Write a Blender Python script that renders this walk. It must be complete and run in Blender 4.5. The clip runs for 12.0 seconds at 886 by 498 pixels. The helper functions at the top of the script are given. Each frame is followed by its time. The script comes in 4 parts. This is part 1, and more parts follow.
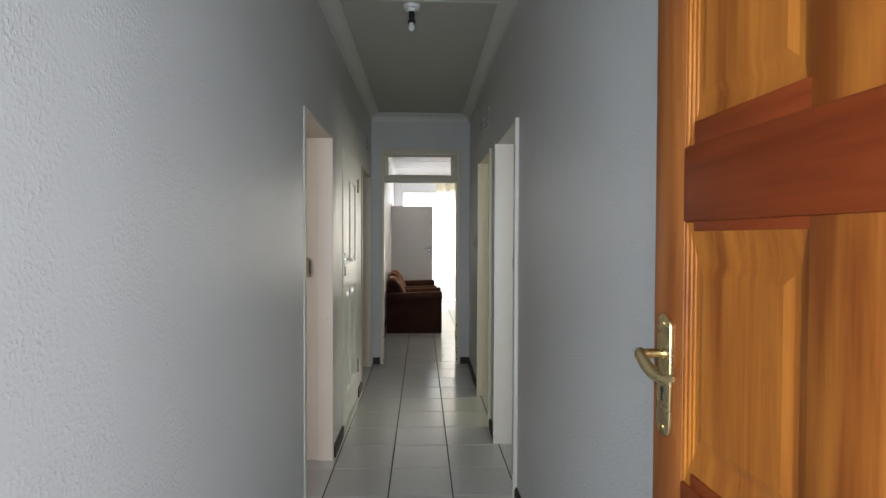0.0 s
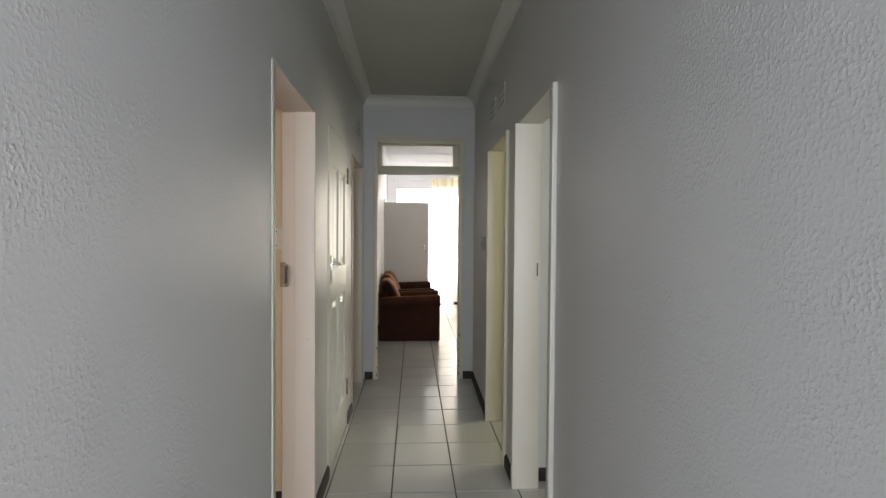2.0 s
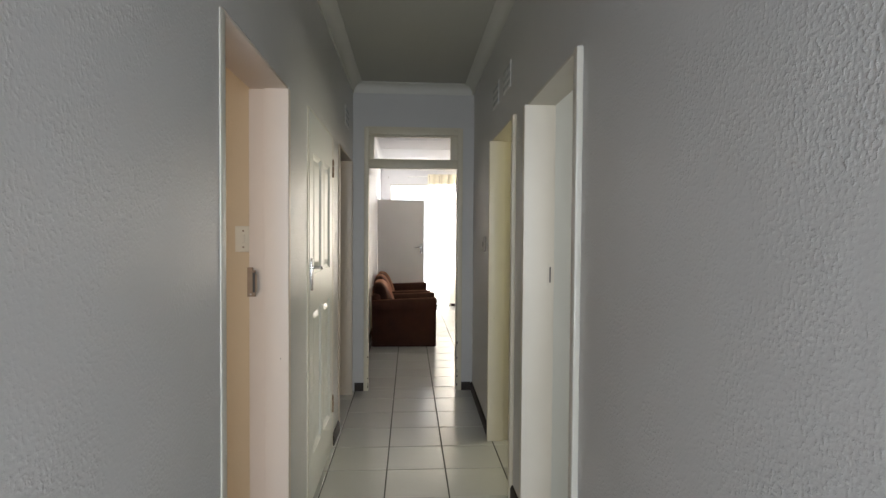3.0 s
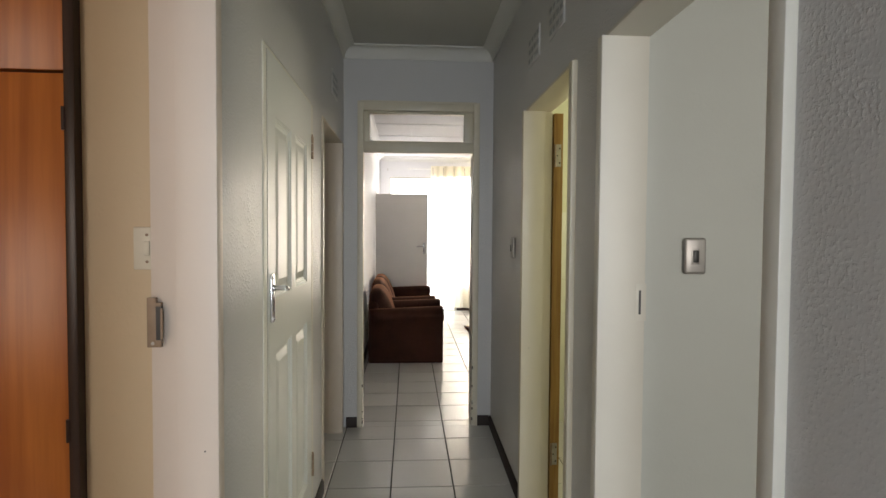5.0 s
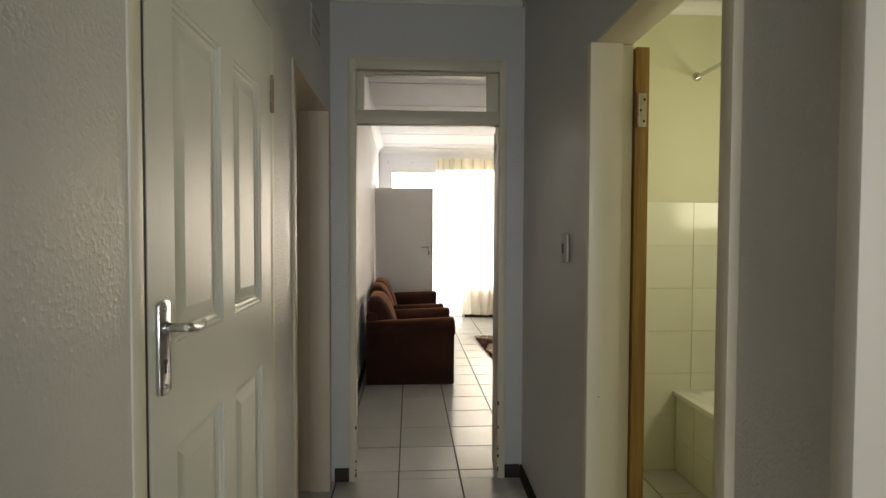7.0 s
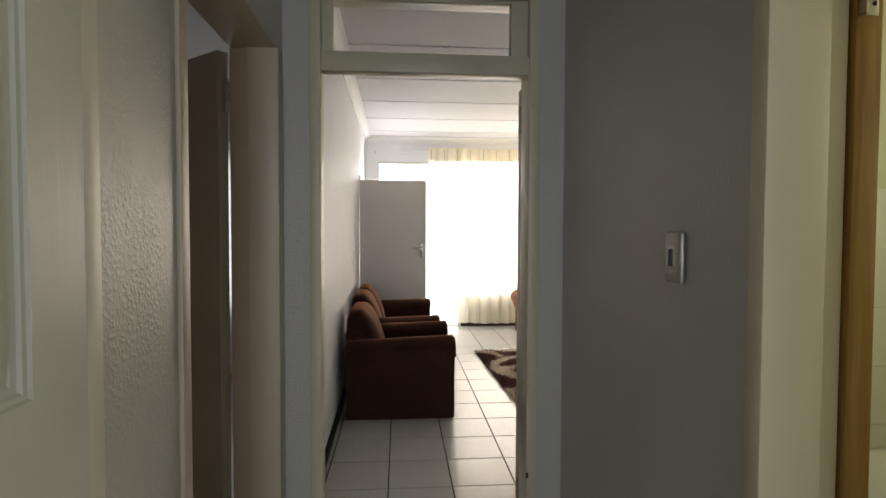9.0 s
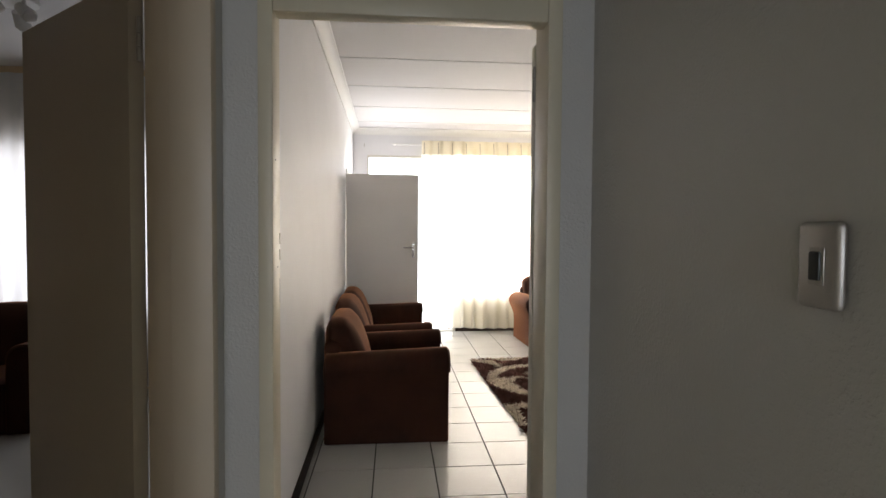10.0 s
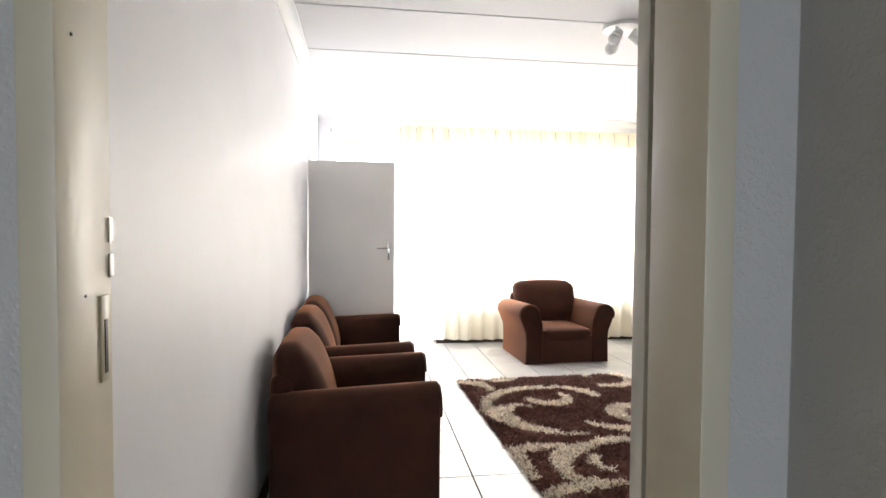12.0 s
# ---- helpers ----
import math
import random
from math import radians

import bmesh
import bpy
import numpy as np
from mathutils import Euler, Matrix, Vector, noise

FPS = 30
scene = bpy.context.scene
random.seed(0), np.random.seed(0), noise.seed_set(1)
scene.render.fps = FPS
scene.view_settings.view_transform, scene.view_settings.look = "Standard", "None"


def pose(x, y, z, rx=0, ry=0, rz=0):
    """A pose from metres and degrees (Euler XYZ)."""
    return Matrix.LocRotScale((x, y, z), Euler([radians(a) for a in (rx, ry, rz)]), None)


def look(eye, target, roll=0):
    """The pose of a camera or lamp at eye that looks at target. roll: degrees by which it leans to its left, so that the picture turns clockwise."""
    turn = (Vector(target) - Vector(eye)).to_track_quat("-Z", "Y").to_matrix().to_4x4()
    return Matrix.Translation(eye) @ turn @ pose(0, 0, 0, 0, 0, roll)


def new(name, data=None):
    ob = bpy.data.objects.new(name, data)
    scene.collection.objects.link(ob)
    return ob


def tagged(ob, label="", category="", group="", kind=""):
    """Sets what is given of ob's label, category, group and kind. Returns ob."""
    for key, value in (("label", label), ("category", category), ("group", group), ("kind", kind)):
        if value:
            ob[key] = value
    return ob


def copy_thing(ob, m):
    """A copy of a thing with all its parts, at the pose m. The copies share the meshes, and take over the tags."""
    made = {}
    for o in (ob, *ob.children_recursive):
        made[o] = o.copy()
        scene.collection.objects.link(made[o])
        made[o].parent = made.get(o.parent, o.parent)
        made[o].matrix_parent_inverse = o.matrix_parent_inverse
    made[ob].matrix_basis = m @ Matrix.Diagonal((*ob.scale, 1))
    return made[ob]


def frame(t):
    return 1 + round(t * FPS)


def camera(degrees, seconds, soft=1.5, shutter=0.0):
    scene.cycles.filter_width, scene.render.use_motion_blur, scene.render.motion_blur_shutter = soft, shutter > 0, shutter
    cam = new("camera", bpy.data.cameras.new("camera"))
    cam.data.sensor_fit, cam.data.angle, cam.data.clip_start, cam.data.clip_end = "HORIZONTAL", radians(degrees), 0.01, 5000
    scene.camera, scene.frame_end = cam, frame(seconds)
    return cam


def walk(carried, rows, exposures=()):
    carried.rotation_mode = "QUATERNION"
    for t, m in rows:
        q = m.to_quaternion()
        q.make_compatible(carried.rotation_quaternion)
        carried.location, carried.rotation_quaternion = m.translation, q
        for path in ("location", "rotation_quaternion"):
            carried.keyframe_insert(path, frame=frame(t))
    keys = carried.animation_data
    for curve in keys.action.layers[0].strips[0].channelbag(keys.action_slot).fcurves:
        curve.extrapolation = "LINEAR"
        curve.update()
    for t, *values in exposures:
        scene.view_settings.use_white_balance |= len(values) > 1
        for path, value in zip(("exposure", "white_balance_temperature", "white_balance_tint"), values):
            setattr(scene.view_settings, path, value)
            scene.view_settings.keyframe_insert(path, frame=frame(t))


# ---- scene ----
cam = camera(78.9, 12.0)
PATH = [
    (0, (0.183, -6.167, 1.421), (0.261, -4.169, 1.38), 0.2),
    (0.5, (0.18, -6.016, 1.447), (0.267, -4.018, 1.4), 0.1),
    (1, (0.152, -5.844, 1.435), (0.244, -3.847, 1.389), 0.1),
    (1.5, (0.118, -5.658, 1.437), (0.218, -3.661, 1.39), 0.3),
    (2, (0.114, -5.483, 1.432), (0.224, -3.486, 1.384), 0.4),
    (2.5, (0.129, -5.264, 1.44), (0.249, -3.268, 1.391), 0.4),
    (3, (0.13, -5.057, 1.438), (0.255, -3.061, 1.385), 0.4),
    (5, (0.095, -4.112, 1.465), (0.222, -2.118, 1.398), 0.4),
    (5.5, (0.067, -3.894, 1.462), (0.196, -1.899, 1.392), 0.4),
    (6, (0.077, -3.653, 1.444), (0.209, -1.659, 1.374), 0.3),
    (6.5, (0.082, -3.42, 1.432), (0.208, -1.425, 1.364), 0.4),
    (7, (0.061, -3.192, 1.436), (0.185, -1.197, 1.371), 0.2),
    (9, (0.06, -2.234, 1.429), (0.222, -0.242, 1.361), 0.2),
    (9.5, (0.074, -1.993, 1.419), (0.249, -0.002, 1.349), 0.2),
    (10, (0.108, -1.729, 1.414), (0.292, 0.262, 1.345), 0.4),
    (10.5, (0.12, -1.489, 1.407), (0.314, 0.501, 1.336), 0.3),
    (11, (0.113, -1.235, 1.395), (0.324, 0.753, 1.329), 0.3),
    (11.5, (0.121, -1.001, 1.394), (0.362, 0.983, 1.324), 0.3),
    (12, (0.111, -0.8, 1.386), (0.397, 1.178, 1.319), 0.4),
]
EXPOSURES = [(0.0, -0.38, 6450, 11), (1.0, -0.28, 6500, 12), (2.0, -0.16, 6650, 13), (3.0, -0.08, 6700, 13), (5.4, 0.0, 6900, 14), (6.3, -0.28, 7050, 13), (7.0, -0.40, 7200, 12), (9.0, -0.47, 6850, 13),
             (9.8, -0.38, 6800, 14), (10.5, -0.02, 6600, 14), (11.2, 0.25, 6420, 14), (12.0, 0.55, 6250, 14)]
walk(cam, [(t, look(eye, target, roll)) for t, eye, target, roll in PATH], EXPOSURES)

# ---- world, sun, window light ----
world = bpy.data.worlds.new("world")
scene.world = world
world.use_nodes = True
wn = world.node_tree.nodes
sky = wn.new("ShaderNodeTexSky")
sky.sky_type = "NISHITA"
sky.sun_disc = False
sky.sun_elevation, sky.sun_rotation = radians(50), radians(200)
world.node_tree.links.new(sky.outputs[0], wn["Background"].inputs[0])
wn["Background"].inputs[1].default_value = 0.12


def sun_lamp():
    d = bpy.data.lights.new("sun", "SUN")
    d.energy, d.angle, d.color = 1.2, radians(12), (1.0, 0.96, 0.9)
    ob = new("sun", d)
    ob.matrix_world = look((0, 0, 20), (0 + math.sin(radians(200)) * -12, -math.cos(radians(200)) * 12, 20 - 14.3))
    return ob


sun_lamp()


def window_light(x, y, z, w, h, to, watts, colour):
    """Skylight that enters by a window's opening."""
    d = bpy.data.lights.new("window_light", "AREA")
    d.shape, d.size, d.size_y, d.energy, d.color = "RECTANGLE", w, h, watts, colour
    ob = new("window_light", d)
    ob.matrix_world = look((x, y, z), (x + to[0], y + to[1], z + to[2]))
    return ob


window_light(2.17, 5.99, 1.50, 2.30, 1.85, (0, -1, 0), 365, (1.0, 0.965, 0.985))     # living room window
window_light(0.36, 5.99, 1.25, 1.32, 2.50, (0, -1, 0), 68, (0.90, 0.95, 1.0))         # its uncurtained end
window_light(-0.72, 4.98, 0.75, 0.80, 1.3, (1, 0, 0), 36, (0.98, 0.97, 1.0))         # front doorway
window_light(0.30, -7.68, 1.55, 3.4, 1.3, (0, 1, 0), 325, (0.80, 0.905, 1.0))          # bedroom behind the start
window_light(-2.2, -6.0, 1.5, 1.5, 1.2, (0, 1, 0), 24, (1.0, 0.89, 0.78))            # bedroom on the left
window_light(1.75, -5.68, 1.5, 1.3, 1.2, (0, 1, 0), 34, (1.0, 0.99, 0.94))            # bedroom on the right
window_light(2.52, -1.25, 1.85, 0.9, 0.75, (-1, 0, 0), 25, (1.0, 0.99, 0.74))            # bathroom
window_light(-2.4, 3.27, 1.4, 2.0, 1.4, (0, -1, 0), 26, (0.98, 0.93, 0.88))           # room at the far left


# ---- materials ----
def material(name, colour, rough=0.5, metal=0.0, bump=0.0, scale=60.0, vary=0.08, big=1.5, sheen=0.0,
             detail=3.0, dist=0.01, gloss_vary=0.08, spec=0.5, piece=0.0, stain=None):
    """Base colour with two scales of variation, fine relief and uneven gloss."""
    m = bpy.data.materials.new(name)
    m.use_nodes = True
    nt = m.node_tree
    n, l = nt.nodes, nt.links
    b = n["Principled BSDF"]
    b.inputs["Roughness"].default_value, b.inputs["Metallic"].default_value = rough, metal
    b.inputs["Specular IOR Level"].default_value = spec
    if sheen:
        b.inputs["Sheen Weight"].default_value = sheen
        b.inputs["Sheen Roughness"].default_value = 0.35
        b.inputs["Sheen Tint"].default_value = (1.0, 0.41, 0.17, 1)
    geo = n.new("ShaderNodeNewGeometry")
    fine = n.new("ShaderNodeTexNoise")
    fine.inputs["Scale"].default_value, fine.inputs["Detail"].default_value = scale, detail
    broad = n.new("ShaderNodeTexNoise")
    broad.inputs["Scale"].default_value, broad.inputs["Detail"].default_value = big, 4.0
    l.new(geo.outputs["Position"], fine.inputs["Vector"])
    l.new(geo.outputs["Position"], broad.inputs["Vector"])
    mix = n.new("ShaderNodeMix")
    mix.data_type = "RGBA"
    c = Vector(colour)
    mix.inputs["A"].default_value = (*(c * (1 - vary)), 1)
    mix.inputs["B"].default_value = (*(c * (1 + vary)), 1)
    add = n.new("ShaderNodeMath")
    add.operation = "ADD"
    half = n.new("ShaderNodeMath")
    half.operation, half.inputs[1].default_value = "MULTIPLY", 0.35
    l.new(fine.outputs["Fac"], half.inputs[0])
    l.new(half.outputs[0], add.inputs[0])
    wide = n.new("ShaderNodeMapRange")
    wide.inputs["From Min"].default_value, wide.inputs["From Max"].default_value = 0.3, 0.7
    wide.inputs["To Max"].default_value = 0.65
    l.new(broad.outputs["Fac"], wide.inputs["Value"])
    l.new(wide.outputs[0], add.inputs[1])
    l.new(add.outputs[0], mix.inputs["Factor"])
    out = mix.outputs["Result"]
    if stain:
        sn = n.new("ShaderNodeTexNoise")
        sn.inputs["Scale"].default_value, sn.inputs["Detail"].default_value = stain[1], 6.0
        l.new(geo.outputs["Position"], sn.inputs["Vector"])
        ramp = n.new("ShaderNodeMapRange")
        ramp.inputs["From Min"].default_value, ramp.inputs["From Max"].default_value = 0.45, 0.85
        ramp.inputs["To Max"].default_value = stain[2]
        l.new(sn.outputs["Fac"], ramp.inputs["Value"])
        sm = n.new("ShaderNodeMix")
        sm.data_type = "RGBA"
        sm.inputs["B"].default_value = (*stain[0], 1)
        l.new(ramp.outputs[0], sm.inputs["Factor"])
        l.new(out, sm.inputs["A"])
        out = sm.outputs["Result"]
    if piece:
        info = n.new("ShaderNodeObjectInfo")
        pr = n.new("ShaderNodeMapRange")
        pr.inputs["To Min"].default_value, pr.inputs["To Max"].default_value = 1 - piece, 1 + piece
        l.new(info.outputs["Random"], pr.inputs["Value"])
        hs = n.new("ShaderNodeHueSaturation")
        l.new(pr.outputs[0], hs.inputs["Value"])
        l.new(out, hs.inputs["Color"])
        out = hs.outputs["Color"]
    l.new(out, b.inputs["Base Color"])
    if gloss_vary:
        gr = n.new("ShaderNodeMapRange")
        gr.inputs["To Min"].default_value = max(0.03, rough - gloss_vary)
        gr.inputs["To Max"].default_value = min(1.0, rough + gloss_vary)
        l.new(broad.outputs["Fac"], gr.inputs["Value"])
        l.new(gr.outputs[0], b.inputs["Roughness"])
    if bump:
        bp = n.new("ShaderNodeBump")
        bp.inputs["Strength"].default_value, bp.inputs["Distance"].default_value = bump, dist
        l.new(fine.outputs["Fac"], bp.inputs["Height"])
        l.new(bp.outputs[0], b.inputs["Normal"])
    return m


def plaster_material(name, colour, rough, strength, size=75.0, spec=0.5):
    """Roller-stippled gloss paint on plaster: blobs that run together, with finer grain over them."""
    m = material(name, colour, rough, vary=0.035, scale=size, big=1.1, spec=spec, stain=((0.30, 0.30, 0.29), 2.3, 0.10))
    nt = m.node_tree
    n, l = nt.nodes, nt.links
    geo = n["Geometry"]
    warp = n.new("ShaderNodeMapping")
    warp.inputs["Scale"].default_value = (1, 1, 0.95)
    l.new(geo.outputs["Position"], warp.inputs["Vector"])
    blob = n.new("ShaderNodeTexNoise")
    blob.inputs["Scale"].default_value, blob.inputs["Detail"].default_value = size, 2.0
    blob.inputs["Distortion"].default_value = 0.0
    l.new(warp.outputs[0], blob.inputs["Vector"])
    swell = n.new("ShaderNodeTexNoise")
    swell.inputs["Scale"].default_value, swell.inputs["Detail"].default_value = 5.0, 3.0
    l.new(geo.outputs["Position"], swell.inputs["Vector"])
    patchy = n.new("ShaderNodeMapRange")
    patchy.inputs["From Min"].default_value, patchy.inputs["From Max"].default_value = 0.40, 0.64
    patchy.inputs["To Min"].default_value, patchy.inputs["To Max"].default_value = 0.28, 1.2
    l.new(swell.outputs["Fac"], patchy.inputs["Value"])
    speck = n.new("ShaderNodeMapRange")
    speck.interpolation_type = "SMOOTHSTEP"
    speck.inputs["From Min"].default_value, speck.inputs["From Max"].default_value = 0.53, 0.70
    speck.inputs["To Max"].default_value = 0.20
    l.new(blob.outputs["Fac"], speck.inputs["Value"])
    both = n.new("ShaderNodeMath")
    both.operation = "MULTIPLY_ADD"
    both.inputs[1].default_value = 0.78
    l.new(blob.outputs["Fac"], both.inputs[0])
    l.new(speck.outputs[0], both.inputs[2])
    add = n.new("ShaderNodeMath")
    add.operation = "MULTIPLY"
    l.new(both.outputs[0], add.inputs[0])
    l.new(patchy.outputs[0], add.inputs[1])
    bp = n.new("ShaderNodeBump")
    bp.inputs["Strength"].default_value, bp.inputs["Distance"].default_value = strength, 0.004
    l.new(add.outputs[0], bp.inputs["Height"])
    l.new(bp.outputs[0], n["Principled BSDF"].inputs["Normal"])
    return m


def wood_material(name, light, dark, rough=0.35, axis=2, scale=14.0, knots=0.25, spec=0.5):
    """Varnished wood with grain along one axis of the world."""
    m = bpy.data.materials.new(name)
    m.use_nodes = True
    nt = m.node_tree
    n, l = nt.nodes, nt.links
    b = n["Principled BSDF"]
    b.inputs["Roughness"].default_value = rough
    b.inputs["Specular IOR Level"].default_value = spec
    geo = n.new("ShaderNodeNewGeometry")
    mp = n.new("ShaderNodeMapping")
    s = [scale] * 3
    s[axis] = scale * 0.06
    mp.inputs["Scale"].default_value = s
    l.new(geo.outputs["Position"], mp.inputs["Vector"])
    grain = n.new("ShaderNodeTexNoise")
    grain.inputs["Scale"].default_value, grain.inputs["Detail"].default_value = 1.0, 6.0
    grain.inputs["Distortion"].default_value = 1.2
    l.new(mp.outputs[0], grain.inputs["Vector"])
    fibre = n.new("ShaderNodeTexNoise")
    fibre.inputs["Scale"].default_value, fibre.inputs["Detail"].default_value = 9.0, 3.0
    l.new(mp.outputs[0], fibre.inputs["Vector"])
    patch = n.new("ShaderNodeTexNoise")
    patch.inputs["Scale"].default_value = 3.0
    l.new(geo.outputs["Position"], patch.inputs["Vector"])
    sm = n.new("ShaderNodeMath")
    sm.operation, sm.inputs[1].default_value = "MULTIPLY_ADD", 0.22
    l.new(fibre.outputs["Fac"], sm.inputs[0])
    l.new(grain.outputs["Fac"], sm.inputs[2])
    ad = n.new("ShaderNodeMath")
    ad.operation, ad.inputs[1].default_value = "MULTIPLY_ADD", 0.35
    l.new(patch.outputs["Fac"], ad.inputs[0])
    l.new(sm.outputs[0], ad.inputs[2])
    ramp = n.new("ShaderNodeValToRGB")
    ramp.color_ramp.elements[0].position, ramp.color_ramp.elements[0].color = 0.62, (*light, 1)
    ramp.color_ramp.elements[1].position, ramp.color_ramp.elements[1].color = 0.96, (*dark, 1)
    l.new(ad.outputs[0], ramp.inputs["Fac"])
    l.new(ramp.outputs["Color"], b.inputs["Base Color"])
    bp = n.new("ShaderNodeBump")
    bp.inputs["Strength"].default_value, bp.inputs["Distance"].default_value = 0.15, 0.002
    l.new(sm.outputs[0], bp.inputs["Height"])
    l.new(bp.outputs[0], b.inputs["Normal"])
    return m


def cloth_material(name="curtain_cloth", colour=(0.82, 0.76, 0.58), glow=(0.89, 0.86, 0.76), through_light=0.6):
    """Thin cream curtain cloth that lets daylight through."""
    m = material(name, colour, 0.9, scale=420, vary=0.06, big=5, bump=0.1, dist=0.002)
    nt = m.node_tree
    n, l = nt.nodes, nt.links
    tr = n.new("ShaderNodeBsdfTranslucent")
    tr.inputs["Color"].default_value = (*glow, 1)
    mx = n.new("ShaderNodeMixShader")
    mx.inputs[0].default_value = through_light
    l.new(n["Principled BSDF"].outputs[0], mx.inputs[1])
    l.new(tr.outputs[0], mx.inputs[2])
    l.new(mx.outputs[0], n["Material Output"].inputs["Surface"])
    return m


def glass_material():
    m = bpy.data.materials.new("clear_glass")
    m.use_nodes = True
    b = m.node_tree.nodes["Principled BSDF"]
    b.inputs["Transmission Weight"].default_value = 1.0
    b.inputs["Roughness"].default_value, b.inputs["IOR"].default_value = 0.0, 1.45
    return m


WALL = plaster_material("blue_grey_gloss_plaster", (0.525, 0.515, 0.50), 0.38, 0.56, 124, spec=0.45)
LIVING_WALL = plaster_material("white_plaster", (0.74, 0.74, 0.75), 0.5, 0.07)
BEIGE = plaster_material("beige_plaster", (0.65, 0.52, 0.34), 0.5, 0.2)
GREEN_GREY = plaster_material("pale_grey_green_plaster", (0.55, 0.57, 0.53), 0.5, 0.15)
LIME = plaster_material("pale_lime_plaster", (0.59, 0.595, 0.42), 0.5, 0.12)
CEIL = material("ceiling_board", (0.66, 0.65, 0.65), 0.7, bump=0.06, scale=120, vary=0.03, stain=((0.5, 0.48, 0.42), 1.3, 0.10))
# Ceiling white darkened: the corridor's weaker light is put into the colour
CEIL_DIMMED = material("dimmed_ceiling_board", (0.46, 0.45, 0.40), 0.75, bump=0.06, scale=120, vary=0.04, stain=((0.42, 0.40, 0.33), 1.3, 0.15))
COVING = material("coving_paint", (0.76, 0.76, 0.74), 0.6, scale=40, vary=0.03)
# Coving white darkened likewise, the corridor's shade being in the colour
COVING_DIMMED = material("dimmed_coving_paint", (0.60, 0.59, 0.54), 0.65, scale=40, vary=0.03)
STRIP = material("strip_paint", (0.70, 0.70, 0.69), 0.6, vary=0.05)
FRAME = material("white_gloss_enamel", (0.62, 0.595, 0.52), 0.42, bump=0.05, scale=140, vary=0.035, big=3, dist=0.003,
                 stain=((0.45, 0.41, 0.34), 9.0, 0.10))
FRAME_TAN = material("tan_gloss_enamel", (0.52, 0.44, 0.345), 0.42, bump=0.05, scale=140, vary=0.035, big=3, dist=0.003,
                     stain=((0.36, 0.29, 0.20), 9.0, 0.12))
# Frame enamel tinted beige: warm light from the beige room, put into the colour
FRAME_WARMED = material("warmed_gloss_enamel", (0.65, 0.56, 0.475), 0.42, bump=0.05, scale=140, vary=0.035, big=3, dist=0.003)
DOOR_WHITE = material("white_door_enamel", (0.56, 0.565, 0.535), 0.36, scale=60, vary=0.03, big=2)
_nt = DOOR_WHITE.node_tree
_mp, _gn, _bp = _nt.nodes.new("ShaderNodeMapping"), _nt.nodes.new("ShaderNodeTexNoise"), _nt.nodes.new("ShaderNodeBump")
_mp.inputs["Scale"].default_value = (60, 60, 3.5)
_gn.inputs["Scale"].default_value, _gn.inputs["Detail"].default_value, _gn.inputs["Distortion"].default_value = 1.0, 4.0, 1.5
_bp.inputs["Strength"].default_value, _bp.inputs["Distance"].default_value = 0.16, 0.002
_nt.links.new(_nt.nodes["Geometry"].outputs["Position"], _mp.inputs["Vector"])
_nt.links.new(_mp.outputs[0], _gn.inputs["Vector"])
_nt.links.new(_gn.outputs["Fac"], _bp.inputs["Height"])
_nt.links.new(_bp.outputs[0], _nt.nodes["Principled BSDF"].inputs["Normal"])
DOOR_GREY = material("grey_white_door_paint", (0.65, 0.62, 0.58), 0.45, scale=60, vary=0.04, big=2)
DOOR_BEIGE = material("matt_beige_door_paint", (0.45, 0.40, 0.33), 0.5, scale=60, vary=0.05, big=2)
TILE = material("ceramic_floor_tile", (0.50, 0.495, 0.465), 0.20, scale=25, vary=0.035, big=2.5, piece=0.035, bump=0.02, gloss_vary=0.06,
                stain=((0.45, 0.42, 0.36), 5.0, 0.15))
GROUT = material("dark_grout", (0.032, 0.028, 0.024), 0.85, bump=0.3, scale=200, vary=0.3)
SKIRT = material("dark_brown_skirting", (0.026, 0.016, 0.011), 0.55, scale=70, vary=0.25, bump=0.1, spec=0.25)
PINE = wood_material("varnished_pine", (0.40, 0.138, 0.020), (0.19, 0.047, 0.007), 0.42, spec=0.2)
PINE_RED = wood_material("red_stained_rail", (0.215, 0.043, 0.010), (0.135, 0.024, 0.006), 0.40, axis=1, spec=0.12)
PINE_BROWN = wood_material("brown_stained_stile", (0.32, 0.105, 0.022), (0.20, 0.056, 0.011), 0.38, spec=0.25)
PINE_RAW = wood_material("raw_pine_edge", (0.42, 0.25, 0.075), (0.27, 0.14, 0.035), 0.6, scale=22)
CUPBOARD = wood_material("orange_veneer", (0.62, 0.205, 0.034), (0.42, 0.115, 0.016), 0.32, scale=9)
DARK_WOOD = wood_material("dark_wood_frame", (0.045, 0.020, 0.012), (0.02, 0.010, 0.007), 0.35)
BRASS = material("worn_brass", (0.62, 0.50, 0.26), 0.28, metal=1.0, scale=90, vary=0.15, big=25, gloss_vary=0.12)
CHROME = material("satin_chrome", (0.62, 0.62, 0.61), 0.22, metal=1.0, scale=90, vary=0.08, big=25, gloss_vary=0.1)
STEEL = material("dull_steel", (0.42, 0.40, 0.37), 0.4, metal=1.0, scale=90, vary=0.2, big=30)
# Frame enamel turned cream: the bathroom's yellow light is put into the colour
FRAME_BATHLIT = material("bathlit_gloss_enamel", (0.60, 0.545, 0.42), 0.40, bump=0.05, scale=140, vary=0.035, big=3, dist=0.003,
                       stain=((0.42, 0.36, 0.27), 9.0, 0.12))
OLD_STEEL = material("tarnished_steel", (0.26, 0.185, 0.125), 0.5, metal=0.3, scale=90, vary=0.2, big=30)
SILVER = material("silver_plastic", (0.43, 0.41, 0.39), 0.42, metal=0.75, scale=80, vary=0.05)
